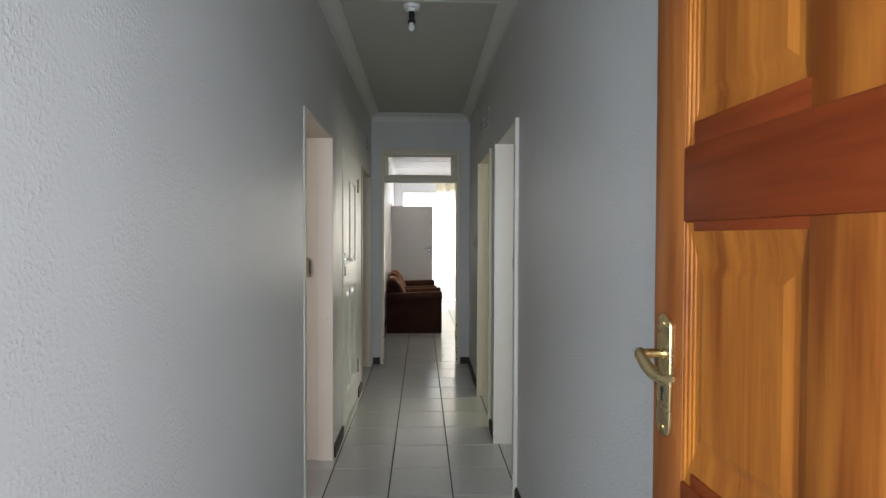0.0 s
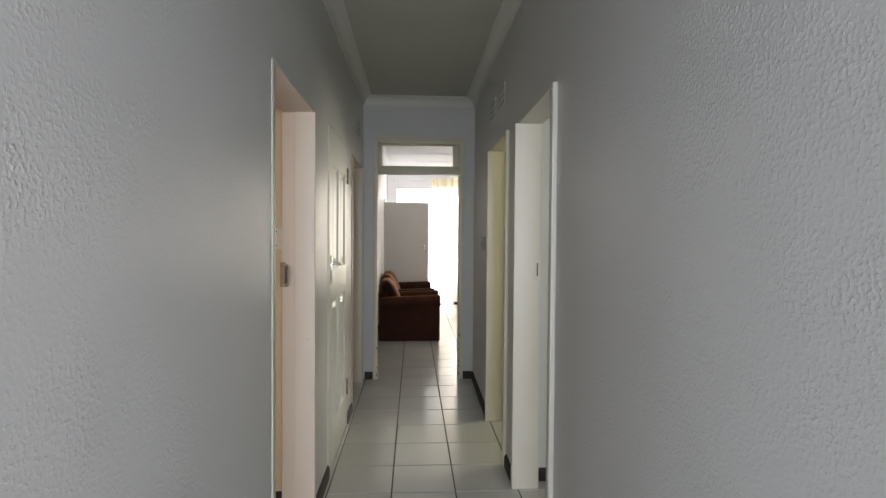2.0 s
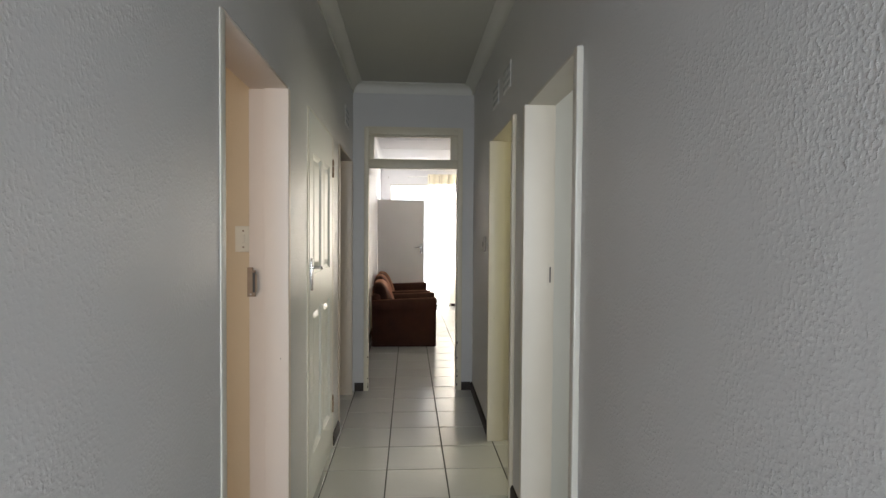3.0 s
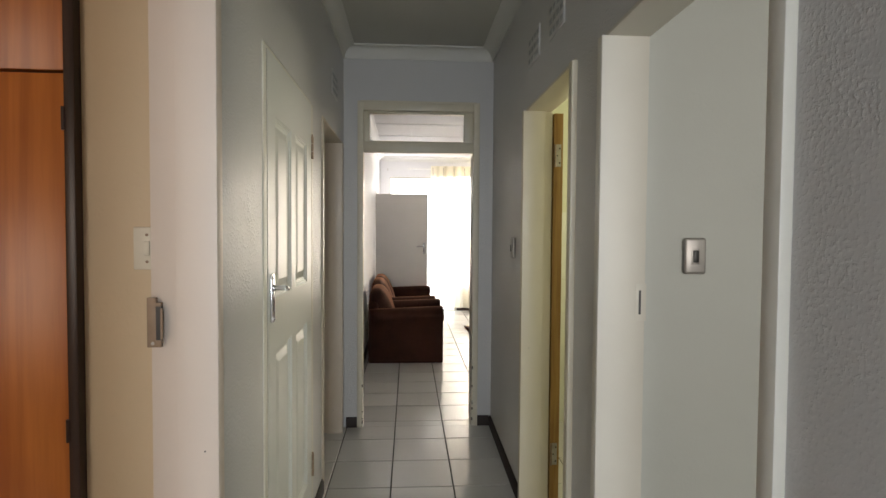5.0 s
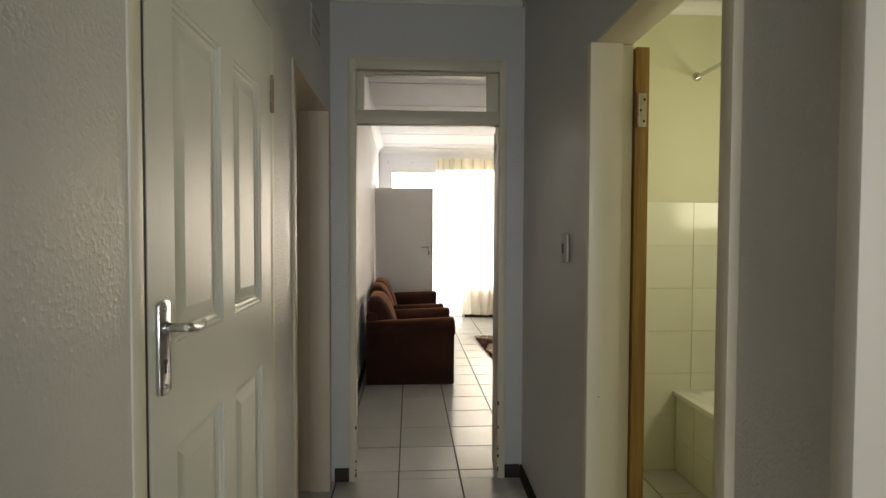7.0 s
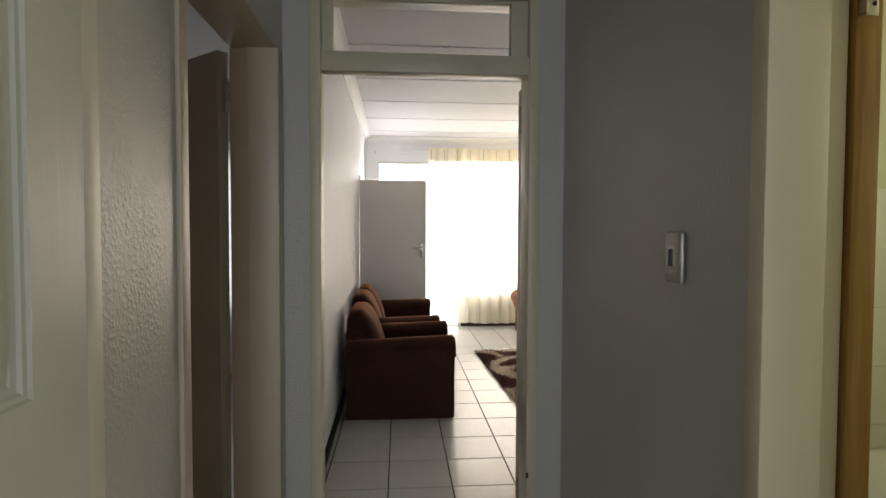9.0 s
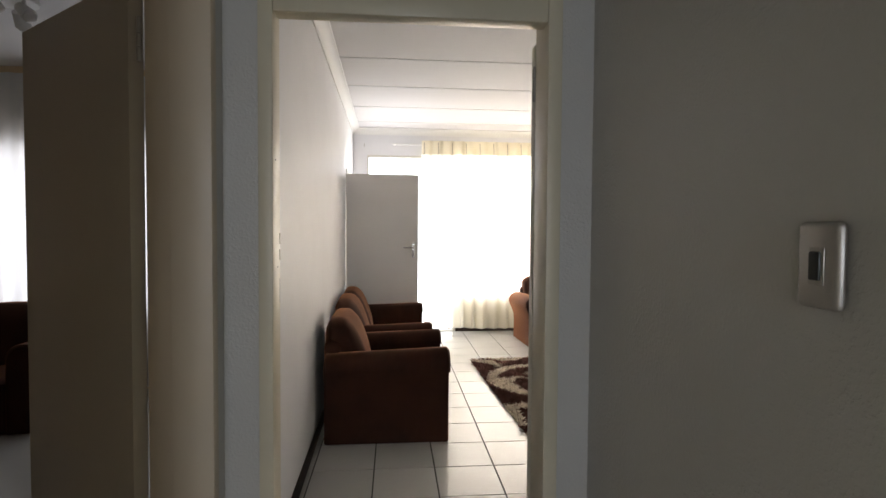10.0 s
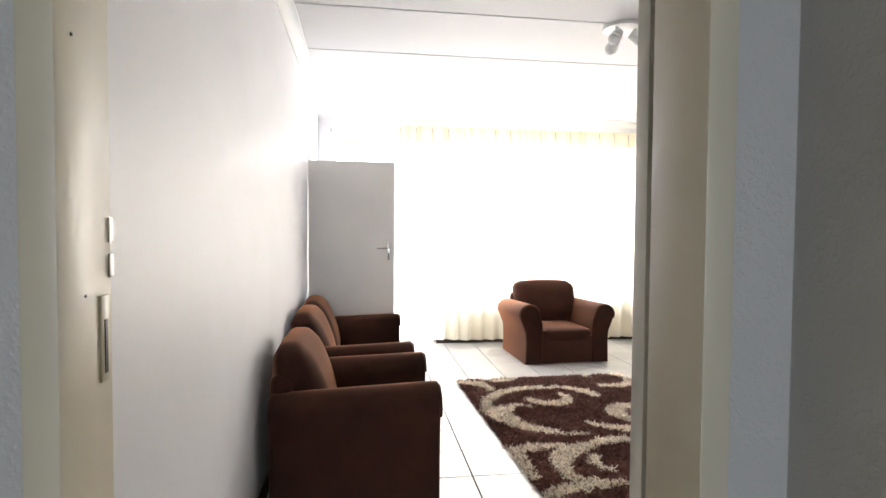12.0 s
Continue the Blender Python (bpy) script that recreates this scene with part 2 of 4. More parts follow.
BLACK = material("black_plastic", (0.02, 0.02, 0.02), 0.35, vary=0.1)
IVORY = material("ivory_plastic", (0.72, 0.68, 0.56), 0.35, vary=0.04)
WHITE_ENAMEL = material("white_bath_enamel", (0.80, 0.81, 0.78), 0.12, vary=0.02)
WALL_TILE = material("glazed_wall_tile", (0.70, 0.71, 0.60), 0.14, scale=8, vary=0.03, piece=0.03)
SUEDE = material("brown_suede", (0.033, 0.0115, 0.0065), 0.85, bump=0.18, scale=260, vary=0.3, big=7, sheen=0.42, dist=0.002, spec=0.15)
PIPING = material("dark_suede_piping", (0.045, 0.018, 0.010), 0.85, scale=200, vary=0.2, spec=0.15)
CURTAIN = cloth_material()
TAPE = cloth_material("heading_cloth", (0.86, 0.80, 0.64), (0.86, 0.80, 0.60), 0.2)
# Darkened cloth colour for the shade between pleats
CREASE_SHADE = material("crease_shade_cloth", (0.42, 0.37, 0.28), 0.9, scale=200, vary=0.1)
SHEER = cloth_material("sheer_cloth", (0.72, 0.76, 0.82), (0.74, 0.80, 0.88))
GLASS = glass_material()
WHITE_PLASTIC = material("white_plastic", (0.78, 0.78, 0.76), 0.35, vary=0.03)
BULB = material("bulb_glass", (0.80, 0.80, 0.80), 0.08, vary=0.02)
SHAG_BROWN = material("brown_shag", (0.17, 0.083, 0.066), 0.95, scale=150, vary=0.4, big=6, spec=0.1)
SHAG_CREAM = material("cream_shag", (0.80, 0.71, 0.58), 0.95, scale=150, vary=0.2, big=6, spec=0.1)
EARTH = material("pale_concrete_yard", (0.52, 0.50, 0.47), 0.9, bump=0.2, scale=30, vary=0.15, big=0.4)
VENT_SHADE = material("vent_shadow_paint", (0.30, 0.31, 0.31), 0.6, vary=0.1)


# ---- mesh helpers ----
def box(bm, x0, x1, y0, y1, z0, z1, bevel=0.0, seg=2):
    """Adds a box, its edges rounded by bevel."""
    made = bmesh.ops.create_cube(bm, size=1.0)
    vs = made["verts"]
    for v in vs:
        v.co = Vector((x0 + (v.co.x + 0.5) * (x1 - x0), y0 + (v.co.y + 0.5) * (y1 - y0), z0 + (v.co.z + 0.5) * (z1 - z0)))
    if bevel:
        es = list({e for v in vs for e in v.link_edges})
        bmesh.ops.bevel(bm, geom=es, offset=bevel, segments=seg, affect="EDGES", profile=0.5)
    return bm


def boxed(*spec, bevel=0.0, seg=2):
    return box(bmesh.new(), *spec, bevel=bevel, seg=seg)


def rod(bm, a, b, r, r2=None, seg=14):
    """Adds a round bar from a to b."""
    a, b = Vector(a), Vector(b)
    m = Matrix.Translation((a + b) / 2) @ (b - a).to_track_quat("Z", "Y").to_matrix().to_4x4()
    bmesh.ops.create_cone(bm, cap_ends=True, segments=seg, radius1=r, radius2=r if r2 is None else r2, depth=(b - a).length, matrix=m)
    return bm


def ball(bm, at, r, squash=1.0, seg=16):
    bmesh.ops.create_uvsphere(bm, u_segments=seg, v_segments=seg // 2 + 2, radius=r,
                              matrix=Matrix.Translation(at) @ Matrix.Diagonal((1, 1, squash, 1)))
    return bm


def prism(bm, outline, axis, lo, hi, bevel=0.0, seg=2):
    """Adds the outline (a list of pairs) pushed along an axis from lo to hi."""
    def at(p, d):
        return {"x": (d, p[0], p[1]), "y": (p[0], d, p[1]), "z": (p[0], p[1], d)}[axis]
    a = [bm.verts.new(at(p, lo)) for p in outline]
    b = [bm.verts.new(at(p, hi)) for p in outline]
    n = len(outline)
    faces = [bm.faces.new(a), bm.faces.new(b[::-1])]
    for i in range(n):
        faces.append(bm.faces.new((a[i], b[i], b[(i + 1) % n], a[(i + 1) % n])))
    bmesh.ops.recalc_face_normals(bm, faces=faces)
    if bevel:
        es = list({e for f in faces[:2] for e in f.edges})
        bmesh.ops.bevel(bm, geom=es, offset=bevel, segments=seg, affect="EDGES", profile=0.5)
    return bm


def part(name, bm, mat, parent=None, label="", smooth=True, kind=""):
    me = bpy.data.meshes.new(name)
    if smooth:
        bm.normal_update()
        for f in bm.faces:
            f.smooth = True
        for e in bm.edges:
            if len(e.link_faces) == 2 and e.calc_face_angle(0) > 0.7:
                e.smooth = False
    bm.to_mesh(me)
    bm.free()
    me.materials.append(mat)
    ob = new(name, me)
    if parent:
        ob.parent = parent
    if label or kind:
        tagged(ob, label, kind=kind)
    return ob


def thing(name, label, category, group="", kind="", at=None):
    ob = new(name)
    ob.empty_display_size = 0.1
    if at is not None:
        ob.matrix_world = at
    return tagged(ob, label, category, group, kind)


def structure(name, bm, mat, label, category, smooth=True):
    return tagged(part(name, bm, mat, smooth=smooth), label, category, kind="structure")


def wall_along(axis, lo, hi, a, b, top, holes):
    """A wall between lo and hi thick, from a to b along its run, with holes (from, to, sill, head)."""
    bm = bmesh.new()

    def put(p, q, z0, z1):
        if q - p > 1e-4 and z1 - z0 > 1e-4:
            if axis == "y":
                box(bm, lo, hi, p, q, z0, z1)
            else:
                box(bm, p, q, lo, hi, z0, z1)
    at = a
    for p, q, z0, z1 in sorted(holes):
        put(at, p, 0, top)
        put(p, q, 0, z0)
        put(p, q, z1, top)
        at = q
    put(at, b, 0, top)
    bmesh.ops.remove_doubles(bm, verts=bm.verts, dist=1e-5)
    return bm


TOP = 2.80
XL, XR = -0.385, 0.70          # corridor faces
THICK_L, THICK_R = -0.540, 0.835
# clear openings along the corridor: from, to
L1, L2, L3 = (-3.514, -2.737), (-2.264, -1.436), (-1.070, -0.235)
R1, R2 = (-3.255, -2.488), (-2.143, -1.365)
# undersides of the door heads
HEAD_L1, HEAD_L2, HEAD_L3, HEAD_R1, HEAD_R2 = 2.048, 2.078, 2.083, 2.064, 2.084
LIP = 0.042

# ---- walls ----
hole = [(p - 0.024, q + 0.024, 0.0, h + 0.014) for (p, q), h in ((L1, HEAD_L1), (L2, HEAD_L2), (L3, HEAD_L3))]
structure("wall_corridor_west", wall_along("y", THICK_L, XL, -6.10, -0.11, TOP, hole), WALL,
          "blue-grey gloss painted stippled plaster wall with door openings", "wall", smooth=False)
hole = [(p - 0.024, q + 0.024, 0.0, h + 0.014) for (p, q), h in ((R1, HEAD_R1), (R2, HEAD_R2))]
we = structure("wall_corridor_east", wall_along("y", XR, THICK_R, -6.10, -0.11, TOP, hole), WALL,
          "blue-grey gloss painted stippled plaster wall with door openings", "wall", smooth=False)


def drift(ob, start=-0.3, by=0.018):
    """Lets the far end of the corridor's east side run a little outwards."""
    for v in ob.data.vertices:
        if v.co.y > start and v.co.x < XR + 0.01:
            v.co.x += by


drift(we)
structure("wall_corridor_end", wall_along("x", -0.11, 0.035, THICK_L, THICK_R, TOP, [(-0.262, 0.596, 0.0, 2.39)]), WALL,
          "blue-grey plaster wall round the doorway to the living room", "wall", smooth=False)
structure("wall_bedroom_doorway", wall_along("x", -6.28, -6.10, -1.6, 2.2, TOP, [(-0.20, 0.66, 0.0, 2.06)]), WALL,
          "blue-grey plaster wall with the bedroom doorway", "wall", smooth=False)

# living room
YF = 5.75


def slanted_wall():
    """The living room's west wall, which drifts a little off square, with the front doorway."""
    bm = wall_along("y", THICK_L, -0.385, 0.035, 5.95, TOP, [(4.55, 5.42, 0.0, 2.06)])
    for v in bm.verts:
        v.co.x -= 0.0105 * (v.co.y - 0.035)
    return bm


structure("wall_living_west", slanted_wall(), LIVING_WALL, "white painted plaster wall of the living room", "wall", smooth=False)
structure("wall_living_north", wall_along("x", YF, 5.95, -0.44, 4.40, TOP, [(-0.25, 0.98, 0.0, 2.44), (0.98, 3.35, 0.55, 2.44)]), LIVING_WALL,
          "white painted plaster wall with a wide window", "wall", smooth=False)
structure("wall_living_east", wall_along("y", 4.20, 4.40, 0.035, YF, TOP, []), LIVING_WALL, "white painted plaster wall", "wall", smooth=False)
structure("wall_living_south", wall_along("x", -0.05, 0.035, THICK_R, 4.40, TOP, []), LIVING_WALL, "white painted plaster wall", "wall", smooth=False)

# bedroom behind the start
structure("wall_bedroom_south", wall_along("x", -7.76, -7.6, -1.75, 2.35, TOP, [(-1.40, 2.0, 0.9, 2.2)]), WALL, "plain plaster wall", "wall", smooth=False)
structure("wall_bedroom_west", wall_along("y", -1.75, -1.6, -7.6, -6.10, TOP, []), WALL, "plain plaster wall", "wall", smooth=False)
structure("wall_bedroom_east", wall_along("y", 2.2, 2.35, -7.6, -6.10, TOP, []), WALL, "plain plaster wall", "wall", smooth=False)

# beige room on the left
structure("wall_beige_cross", wall_along("x", -2.62, -2.42, -0.77, THICK_L, TOP, []), BEIGE, "beige painted plaster wall beside the doorway", "wall", smooth=False)
structure("wall_beige_back", wall_along("x", -2.14, -2.04, -3.50, THICK_L, TOP, []), BEIGE, "beige plaster wall", "wall", smooth=False)
structure("wall_beige_west", wall_along("y", -3.50, -3.35, -5.9, -2.14, TOP, []), BEIGE, "beige plaster wall", "wall", smooth=False)
structure("wall_beige_south", wall_along("x", -6.10, -5.9, -3.50, THICK_L, TOP, [(-2.95, -1.45, 0.9, 2.1)]), BEIGE, "beige plaster wall", "wall", smooth=False)
structure("wall_beige_lining", wall_along("y", THICK_L - 0.010, THICK_L - 0.001, -5.9, -3.60, TOP, []), BEIGE, "beige plaster wall", "wall", smooth=False)

# room on the right
structure("wall_right_cross", wall_along("x", -2.385, -2.22, THICK_R, 3.55, TOP, []), GREEN_GREY, "pale grey-green plaster wall with a switch", "wall", smooth=False)
structure("wall_right_east", wall_along("y", 3.55, 3.70, -5.6, -2.22, TOP, []), GREEN_GREY, "pale grey-green plaster wall", "wall", smooth=False)
structure("wall_right_south", wall_along("x", -5.75, -5.6, THICK_R, 3.70, TOP, [(1.10, 2.40, 0.9, 2.1)]), GREEN_GREY, "pale grey-green plaster wall", "wall", smooth=False)

# bathroom
structure("wall_bath_north", wall_along("x", -0.058, -0.052, THICK_R, 2.45, TOP, []), LIME, "pale lime painted bathroom wall above the tiles", "wall", smooth=False)
structure("wall_bath_east", wall_along("y", 2.45, 2.60, -2.22, -0.05, TOP, [(-1.70, -0.80, 1.475, 2.225)]), LIME, "pale lime bathroom wall with a small window", "wall", smooth=False)
structure("wall_bath_south", wall_along("x", -2.218, -2.20, THICK_R, 2.45, TOP, []), LIME, "pale lime bathroom wall", "wall", smooth=False)
structure("wall_bath_west", wall_along("y", THICK_R, THICK_R + 0.006, -1.20, -0.058, TOP, []), LIME, "pale lime bathroom wall", "wall", smooth=False)

# room at the far left
structure("wall_far_left_south", wall_along("x", -1.40, -1.25, -3.85, THICK_L, TOP, []), BEIGE, "beige plaster wall", "wall", smooth=False)
structure("wall_far_left_west", wall_along("y", -3.85, -3.70, -1.25, 3.35, TOP, []), BEIGE, "beige plaster wall", "wall", smooth=False)
structure("wall_far_left_north", wall_along("x", 3.2, 3.35, -3.70, -0.60, TOP, [(-3.4, -1.4, 0.7, 2.1)]), BEIGE, "beige plaster wall with a window", "wall", smooth=False)

# ---- floors and ceilings ----
bm = boxed(THICK_L, 4.40, -7.76, 5.95, -0.20, -0.006)
floor = structure("floor", bm, GROUT, "cream ceramic tile floor with dark joints", "floor", smooth=False)
structure("floor_beside_west", boxed(-3.85, THICK_L - 0.0001, -7.76, 3.4, -0.20, -0.001), TILE, "cream tiled floor of the side rooms", "floor", smooth=False)
structure("ground", boxed(-400, 400, -400, 400, -0.45, -0.21), EARTH, "pale bare yard round the house", "ground", smooth=False)
structure("ceiling_corridor", boxed(THICK_L, THICK_R, -6.2, -0.01, TOP, TOP + 0.12), CEIL_DIMMED, "white painted ceiling boards of the corridor, dimmed in colour", "ceiling", smooth=False)
structure("ceiling_living", boxed(-0.70, 4.40, -0.01, 5.95, TOP, TOP + 0.12), CEIL, "white painted ceiling boards of the living room", "ceiling", smooth=False)
structure("ceiling_west_rooms", boxed(-3.85, THICK_L, -6.2, -0.01, TOP - 0.02, TOP + 0.12), CEIL, "white painted ceiling", "ceiling", smooth=False)
structure("ceiling_far_left", boxed(-3.85, -0.70, -0.01, 3.35, TOP - 0.02, TOP + 0.12), CEIL, "white painted ceiling", "ceiling", smooth=False)
structure("ceiling_east_rooms", boxed(THICK_R, 3.7, -5.75, -0.01, TOP - 0.02, TOP + 0.12), CEIL, "white painted ceiling", "ceiling", smooth=False)
structure("ceiling_bedroom", boxed(-1.75, 2.35, -7.76, -6.2, TOP, TOP + 0.12), CEIL, "white painted ceiling", "ceiling", smooth=False)


def coving(name, axis, lo, hi, wall, into, size=0.085, z=TOP, paint=COVING):
    """Hollow quarter-round moulding between wall and ceiling. into: +1 or -1, away from the wall."""
    pts = [(wall, z), (wall, z - size), (wall + into * 0.010, z - size)]
    for i in range(9):
        a = radians(90 * i / 8)
        pts.append((wall + into * (size - (size - 0.010) * math.cos(a)), z - size + (size - 0.010) * math.sin(a)))
    pts.append((wall + into * size, z))
    bm = prism(bmesh.new(), pts, "y" if axis == "y" else "x", lo, hi)
    return structure(name, bm, paint, "white hollow coving under the ceiling", "coving")


coving("trim_coving_west", "y", -6.10, -0.11, XL, 1, paint=COVING_DIMMED)
drift(coving("trim_coving_east", "y", -6.10, -0.11, XR, -1, paint=COVING_DIMMED), by=0.012)
coving("trim_coving_end", "x", XL, XR, -0.11, -1, paint=COVING_DIMMED)
coving("trim_coving_living_north", "x", -0.44, 4.20, YF, -1)
coving("trim_coving_living_south", "x", -0.385, 4.20, 0.035, 1)
lw = coving("trim_coving_living_west", "y", 0.035, 5.75, XL, 1)
for v in lw.data.vertices:
    v.co.x -= 0.0105 * (v.co.y - 0.035)
coving("trim_coving_bath", "x", 0.906, 2.45, -0.058, -1, size=0.06, z=TOP - 0.02)

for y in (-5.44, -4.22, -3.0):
    structure("trim_ceiling_strip", boxed(XL + 0.06, XR - 0.06, y - 0.018, y + 0.018, TOP - 0.009, TOP + 0.004, bevel=0.004), CEIL_DIMMED, "white cover strip over a ceiling joint, dimmed in colour", "cover strip")
for y in (0.95, 1.82, 2.70, 3.55, 4.42, 5.26):
    structure("trim_living_strip", boxed(-0.40, 4.15, y - 0.006, y + 0.006, TOP - 0.005, TOP + 0.004, bevel=0.002), STRIP, "grey-white cover strip over a ceiling joint", "cover strip")


def skirting(axis, lo, hi, wall, into, height=0.075, depth=0.014):
    """Dark brown skirting with a chamfered top."""
    pts = [(wall, 0.0), (wall + into * depth, 0.0), (wall + into * depth, height - 0.018), (wall + into * depth * 0.4, height), (wall, height)]
    bm = prism(bmesh.new(), pts, "y" if axis == "y" else "x", lo, hi)
    return structure("baseboard", bm, SKIRT, "dark brown painted wooden skirting board", "skirting")


for lo, hi in ((-6.10, L1[0] - LIP), (L1[1] + LIP, L2[0] - LIP), (L2[1] + LIP, L3[0] - LIP)):
    skirting("y", lo, hi, XL, 1)
for lo, hi in ((-5.2, R1[0] - LIP), (R1[1] + LIP, R2[0] - LIP), (R2[1] + LIP, -0.11)):
    drift(skirting("y", lo, hi, XR, -1))
skirting("x", XL + 0.02, -0.241 - LIP, -0.11, -1)
skirting("x", 0.572 + 0.044, XR + 0.004, -0.11, -1)
sk = skirting("y", 0.10, 4.48, XL, 1)
for v in sk.data.vertices:
    v.co.x -= 0.0105 * (v.co.y - 0.035)
skirting("x", 0.98, 4.20, YF, -1)
skirting("x", THICK_R, 2.4, -2.385, -1)
skirting("x", -0.77, THICK_L, -2.62, -1)


# ---- doorways: steel frames and leaves ----
def profile_bar(outline, axis, lo, hi, soft=0.003):
    """A bar of constant section, its long edges softened."""
    bm = prism(bmesh.new(), outline, axis, lo, hi)
    k = "xyz".index(axis)
    es = [e for e in bm.edges if abs((e.verts[0].co - e.verts[1].co)[k]) > 1e-4]
    bmesh.ops.bevel(bm, geom=es, offset=soft, segments=2, affect="EDGES", profile=0.5)
    return bm


def section(edge, away, front, back, stop, lip=LIP, root=None):
    """Pressed steel section: (across, through) pairs. edge: the clear opening's side; away: +1 or -1, out of the opening."""
    s = away
    root = front + 0.002 if root is None else root
    return [(edge + s * lip, front - 0.010), (edge, front - 0.010), (edge, stop), (edge + s * 0.014, stop), (edge + s * 0.014, back + 0.010),
            (edge + s * lip, back + 0.010), (edge + s * lip, back - 0.002), (edge + s * 0.022, back - 0.002), (edge + s * 0.022, root),
            (edge + s * lip, root)]


def frame_parts(door, a, b, head, front, back, stop, paint=FRAME, root=None, first=None):
    """Pressed steel frame. Local: x along the wall, y through it (front < back), z up."""
    part("jamb", profile_bar(section(a, -1, front, back, stop, root=root), "z", 0.0, head), first or paint, door)
    part("jamb", profile_bar(section(b, 1, front, back, stop, root=root), "z", 0.0, head), paint, door)
    part("head", boxed(a - 0.022, b + 0.022, front - 0.004 if root is None else -0.003, back + 0.006, head, head + 0.0135, bevel=0.003), paint, door)


def west(y, x=XL):
    """Local frame of the corridor's west wall: x along +y, y towards -x."""
    return Matrix.Translation((x, y, 0)) @ Matrix(((0, -1, 0, 0), (1, 0, 0, 0), (0, 0, 1, 0), (0, 0, 0, 1)))


def east(y, x=XR):
    """Local frame of the corridor's east wall: x along -y, y towards +x."""
    return Matrix.Translation((x, y, 0)) @ Matrix(((0, 1, 0, 0), (-1, 0, 0, 0), (0, 0, 1, 0), (0, 0, 0, 1)))


def panel(bm, x0, x1, z0, z1, y, deep, field=0.045, rise=0.006, face=-1, slope=0.018, tall=0.0, ogee=False):
    """A sunk panel: moulded slope down from the face y, flat bed, then a raised field. face: the way the door looks along y."""
    f = face
    rings = [(0.0, 0.0), (slope * 0.55, deep * 0.55), (slope, deep), (slope + (field - slope) * 0.4, deep), (field, deep - rise)]
    if ogee:
        rings = [(0.0, 0.0), (0.003, 0.0045), (0.010, 0.0050), (0.013, 0.0100), (0.021, 0.0115), (0.024, deep), (0.030, deep), (field, deep - rise)]
    loops = []
    for k, (inset, d) in enumerate(rings):
        up = inset + tall * min(k, 2) / 2
        loops.append([bm.verts.new((x, y - f * d, z)) for x, z in
                      ((x0 + inset, z0 + up), (x1 - inset, z0 + up), (x1 - inset, z1 - up), (x0 + inset, z1 - up))])
    faces = []
    for p, q in zip(loops, loops[1:]):
        for i in range(4):
            j = (i + 1) % 4
            faces.append(bm.faces.new((p[i], p[j], q[j], q[i])))
    faces.append(bm.faces.new(loops[-1]))
    bmesh.ops.recalc_face_normals(bm, faces=faces)
    if sum((fc.normal.y for fc in faces)) * f < 0:
        bmesh.ops.reverse_faces(bm, faces=faces)
    return bm


def swept(bm, path, sizes, seg=14):
    """A smooth bar along a path in x and z, oval in section: sizes are half thickness (y) and half height."""
    rings = []
    for i, (p, (ry, rz)) in enumerate(zip(path, sizes)):
        d = (path[min(i + 1, len(path) - 1)] - path[max(i - 1, 0)]).normalized()
        side = d.cross(Vector((0, 0, 1))).normalized()
        up = side.cross(d).normalized()
        rings.append([bm.verts.new(p + side * ry * math.cos(2 * math.pi * k / seg) + up * rz * math.sin(2 * math.pi * k / seg)) for k in range(seg)])
    for p, q in zip(rings, rings[1:]):
        for k in range(seg):
            bm.faces.new((p[k], p[(k + 1) % seg], q[(k + 1) % seg], q[k]))
    bm.faces.new(rings[0])
    bm.faces.new(rings[-1])
    bmesh.ops.recalc_face_normals(bm, faces=bm.faces)
    return bm


def lever_handle(leaf, x, z, y, face, point, mat, label, wide=0.023, reach=0.112, droop=0.010, up=0.050, down=0.122, arched=0.0, blade=0.0):
    """Long plate with a keyhole and a curved lever. point: +1 or -1, the way the lever points along x."""
    y0, y1 = sorted((y, y + face * 0.007))
    ends = [(wide * math.cos(radians(a)), (arched or 0.008) * math.sin(radians(a))) for a in range(0, 181, 15)]
    outline = [(x + p, z + up - (arched or 0.008) + q) for p, q in ends] + [(x - p, z - down + (arched or 0.008) - q) for p, q in ends]
    bm = prism(bmesh.new(), outline, "y", y0, y1, bevel=0.002)
    for zz in (z + up - 0.016, z - down + 0.016):
        rod(bm, (x, y, zz), (x, y + face * 0.0088, zz), 0.0045, seg=10)
    part("handle_plate", bm, mat, leaf, label)
    bm = bmesh.new()
    rod(bm, (x, y, z - 0.062), (x, y + face * 0.0082, z - 0.062), 0.0055, seg=10)
    box(bm, x - 0.003, x + 0.003, *sorted((y, y + face * 0.0082)), z - 0.082, z - 0.062)
    part("keyhole", bm, BLACK, leaf)
    bm = bmesh.new()
    rod(bm, (x, y, z), (x, y + face * 0.012, z), 0.0125, 0.011, seg=18)
    rod(bm, (x, y, z), (x, y + face * 0.046, z), 0.0085)
    path, sizes = [Vector((x - point * 0.011, y + face * 0.048, z + 0.001))], [(0.004, 0.006)]
    for i in range(13):
        u = i / 12
        path.append(Vector((x + point * reach * u, y + face * (0.048 - 0.014 * u * u), z - droop * math.sin(u * 2.2))))
        sizes.append((0.0085 - 0.003 * u, 0.0095 - 0.003 * u + blade * math.sin(math.pi * min(1.0, u + 0.25))))
    path.append(path[-1] + Vector((point * 0.004, 0, 0)))
    sizes.append((0.003, 0.004))
    swept(bm, path, sizes)
    part("lever", bm, mat, leaf)


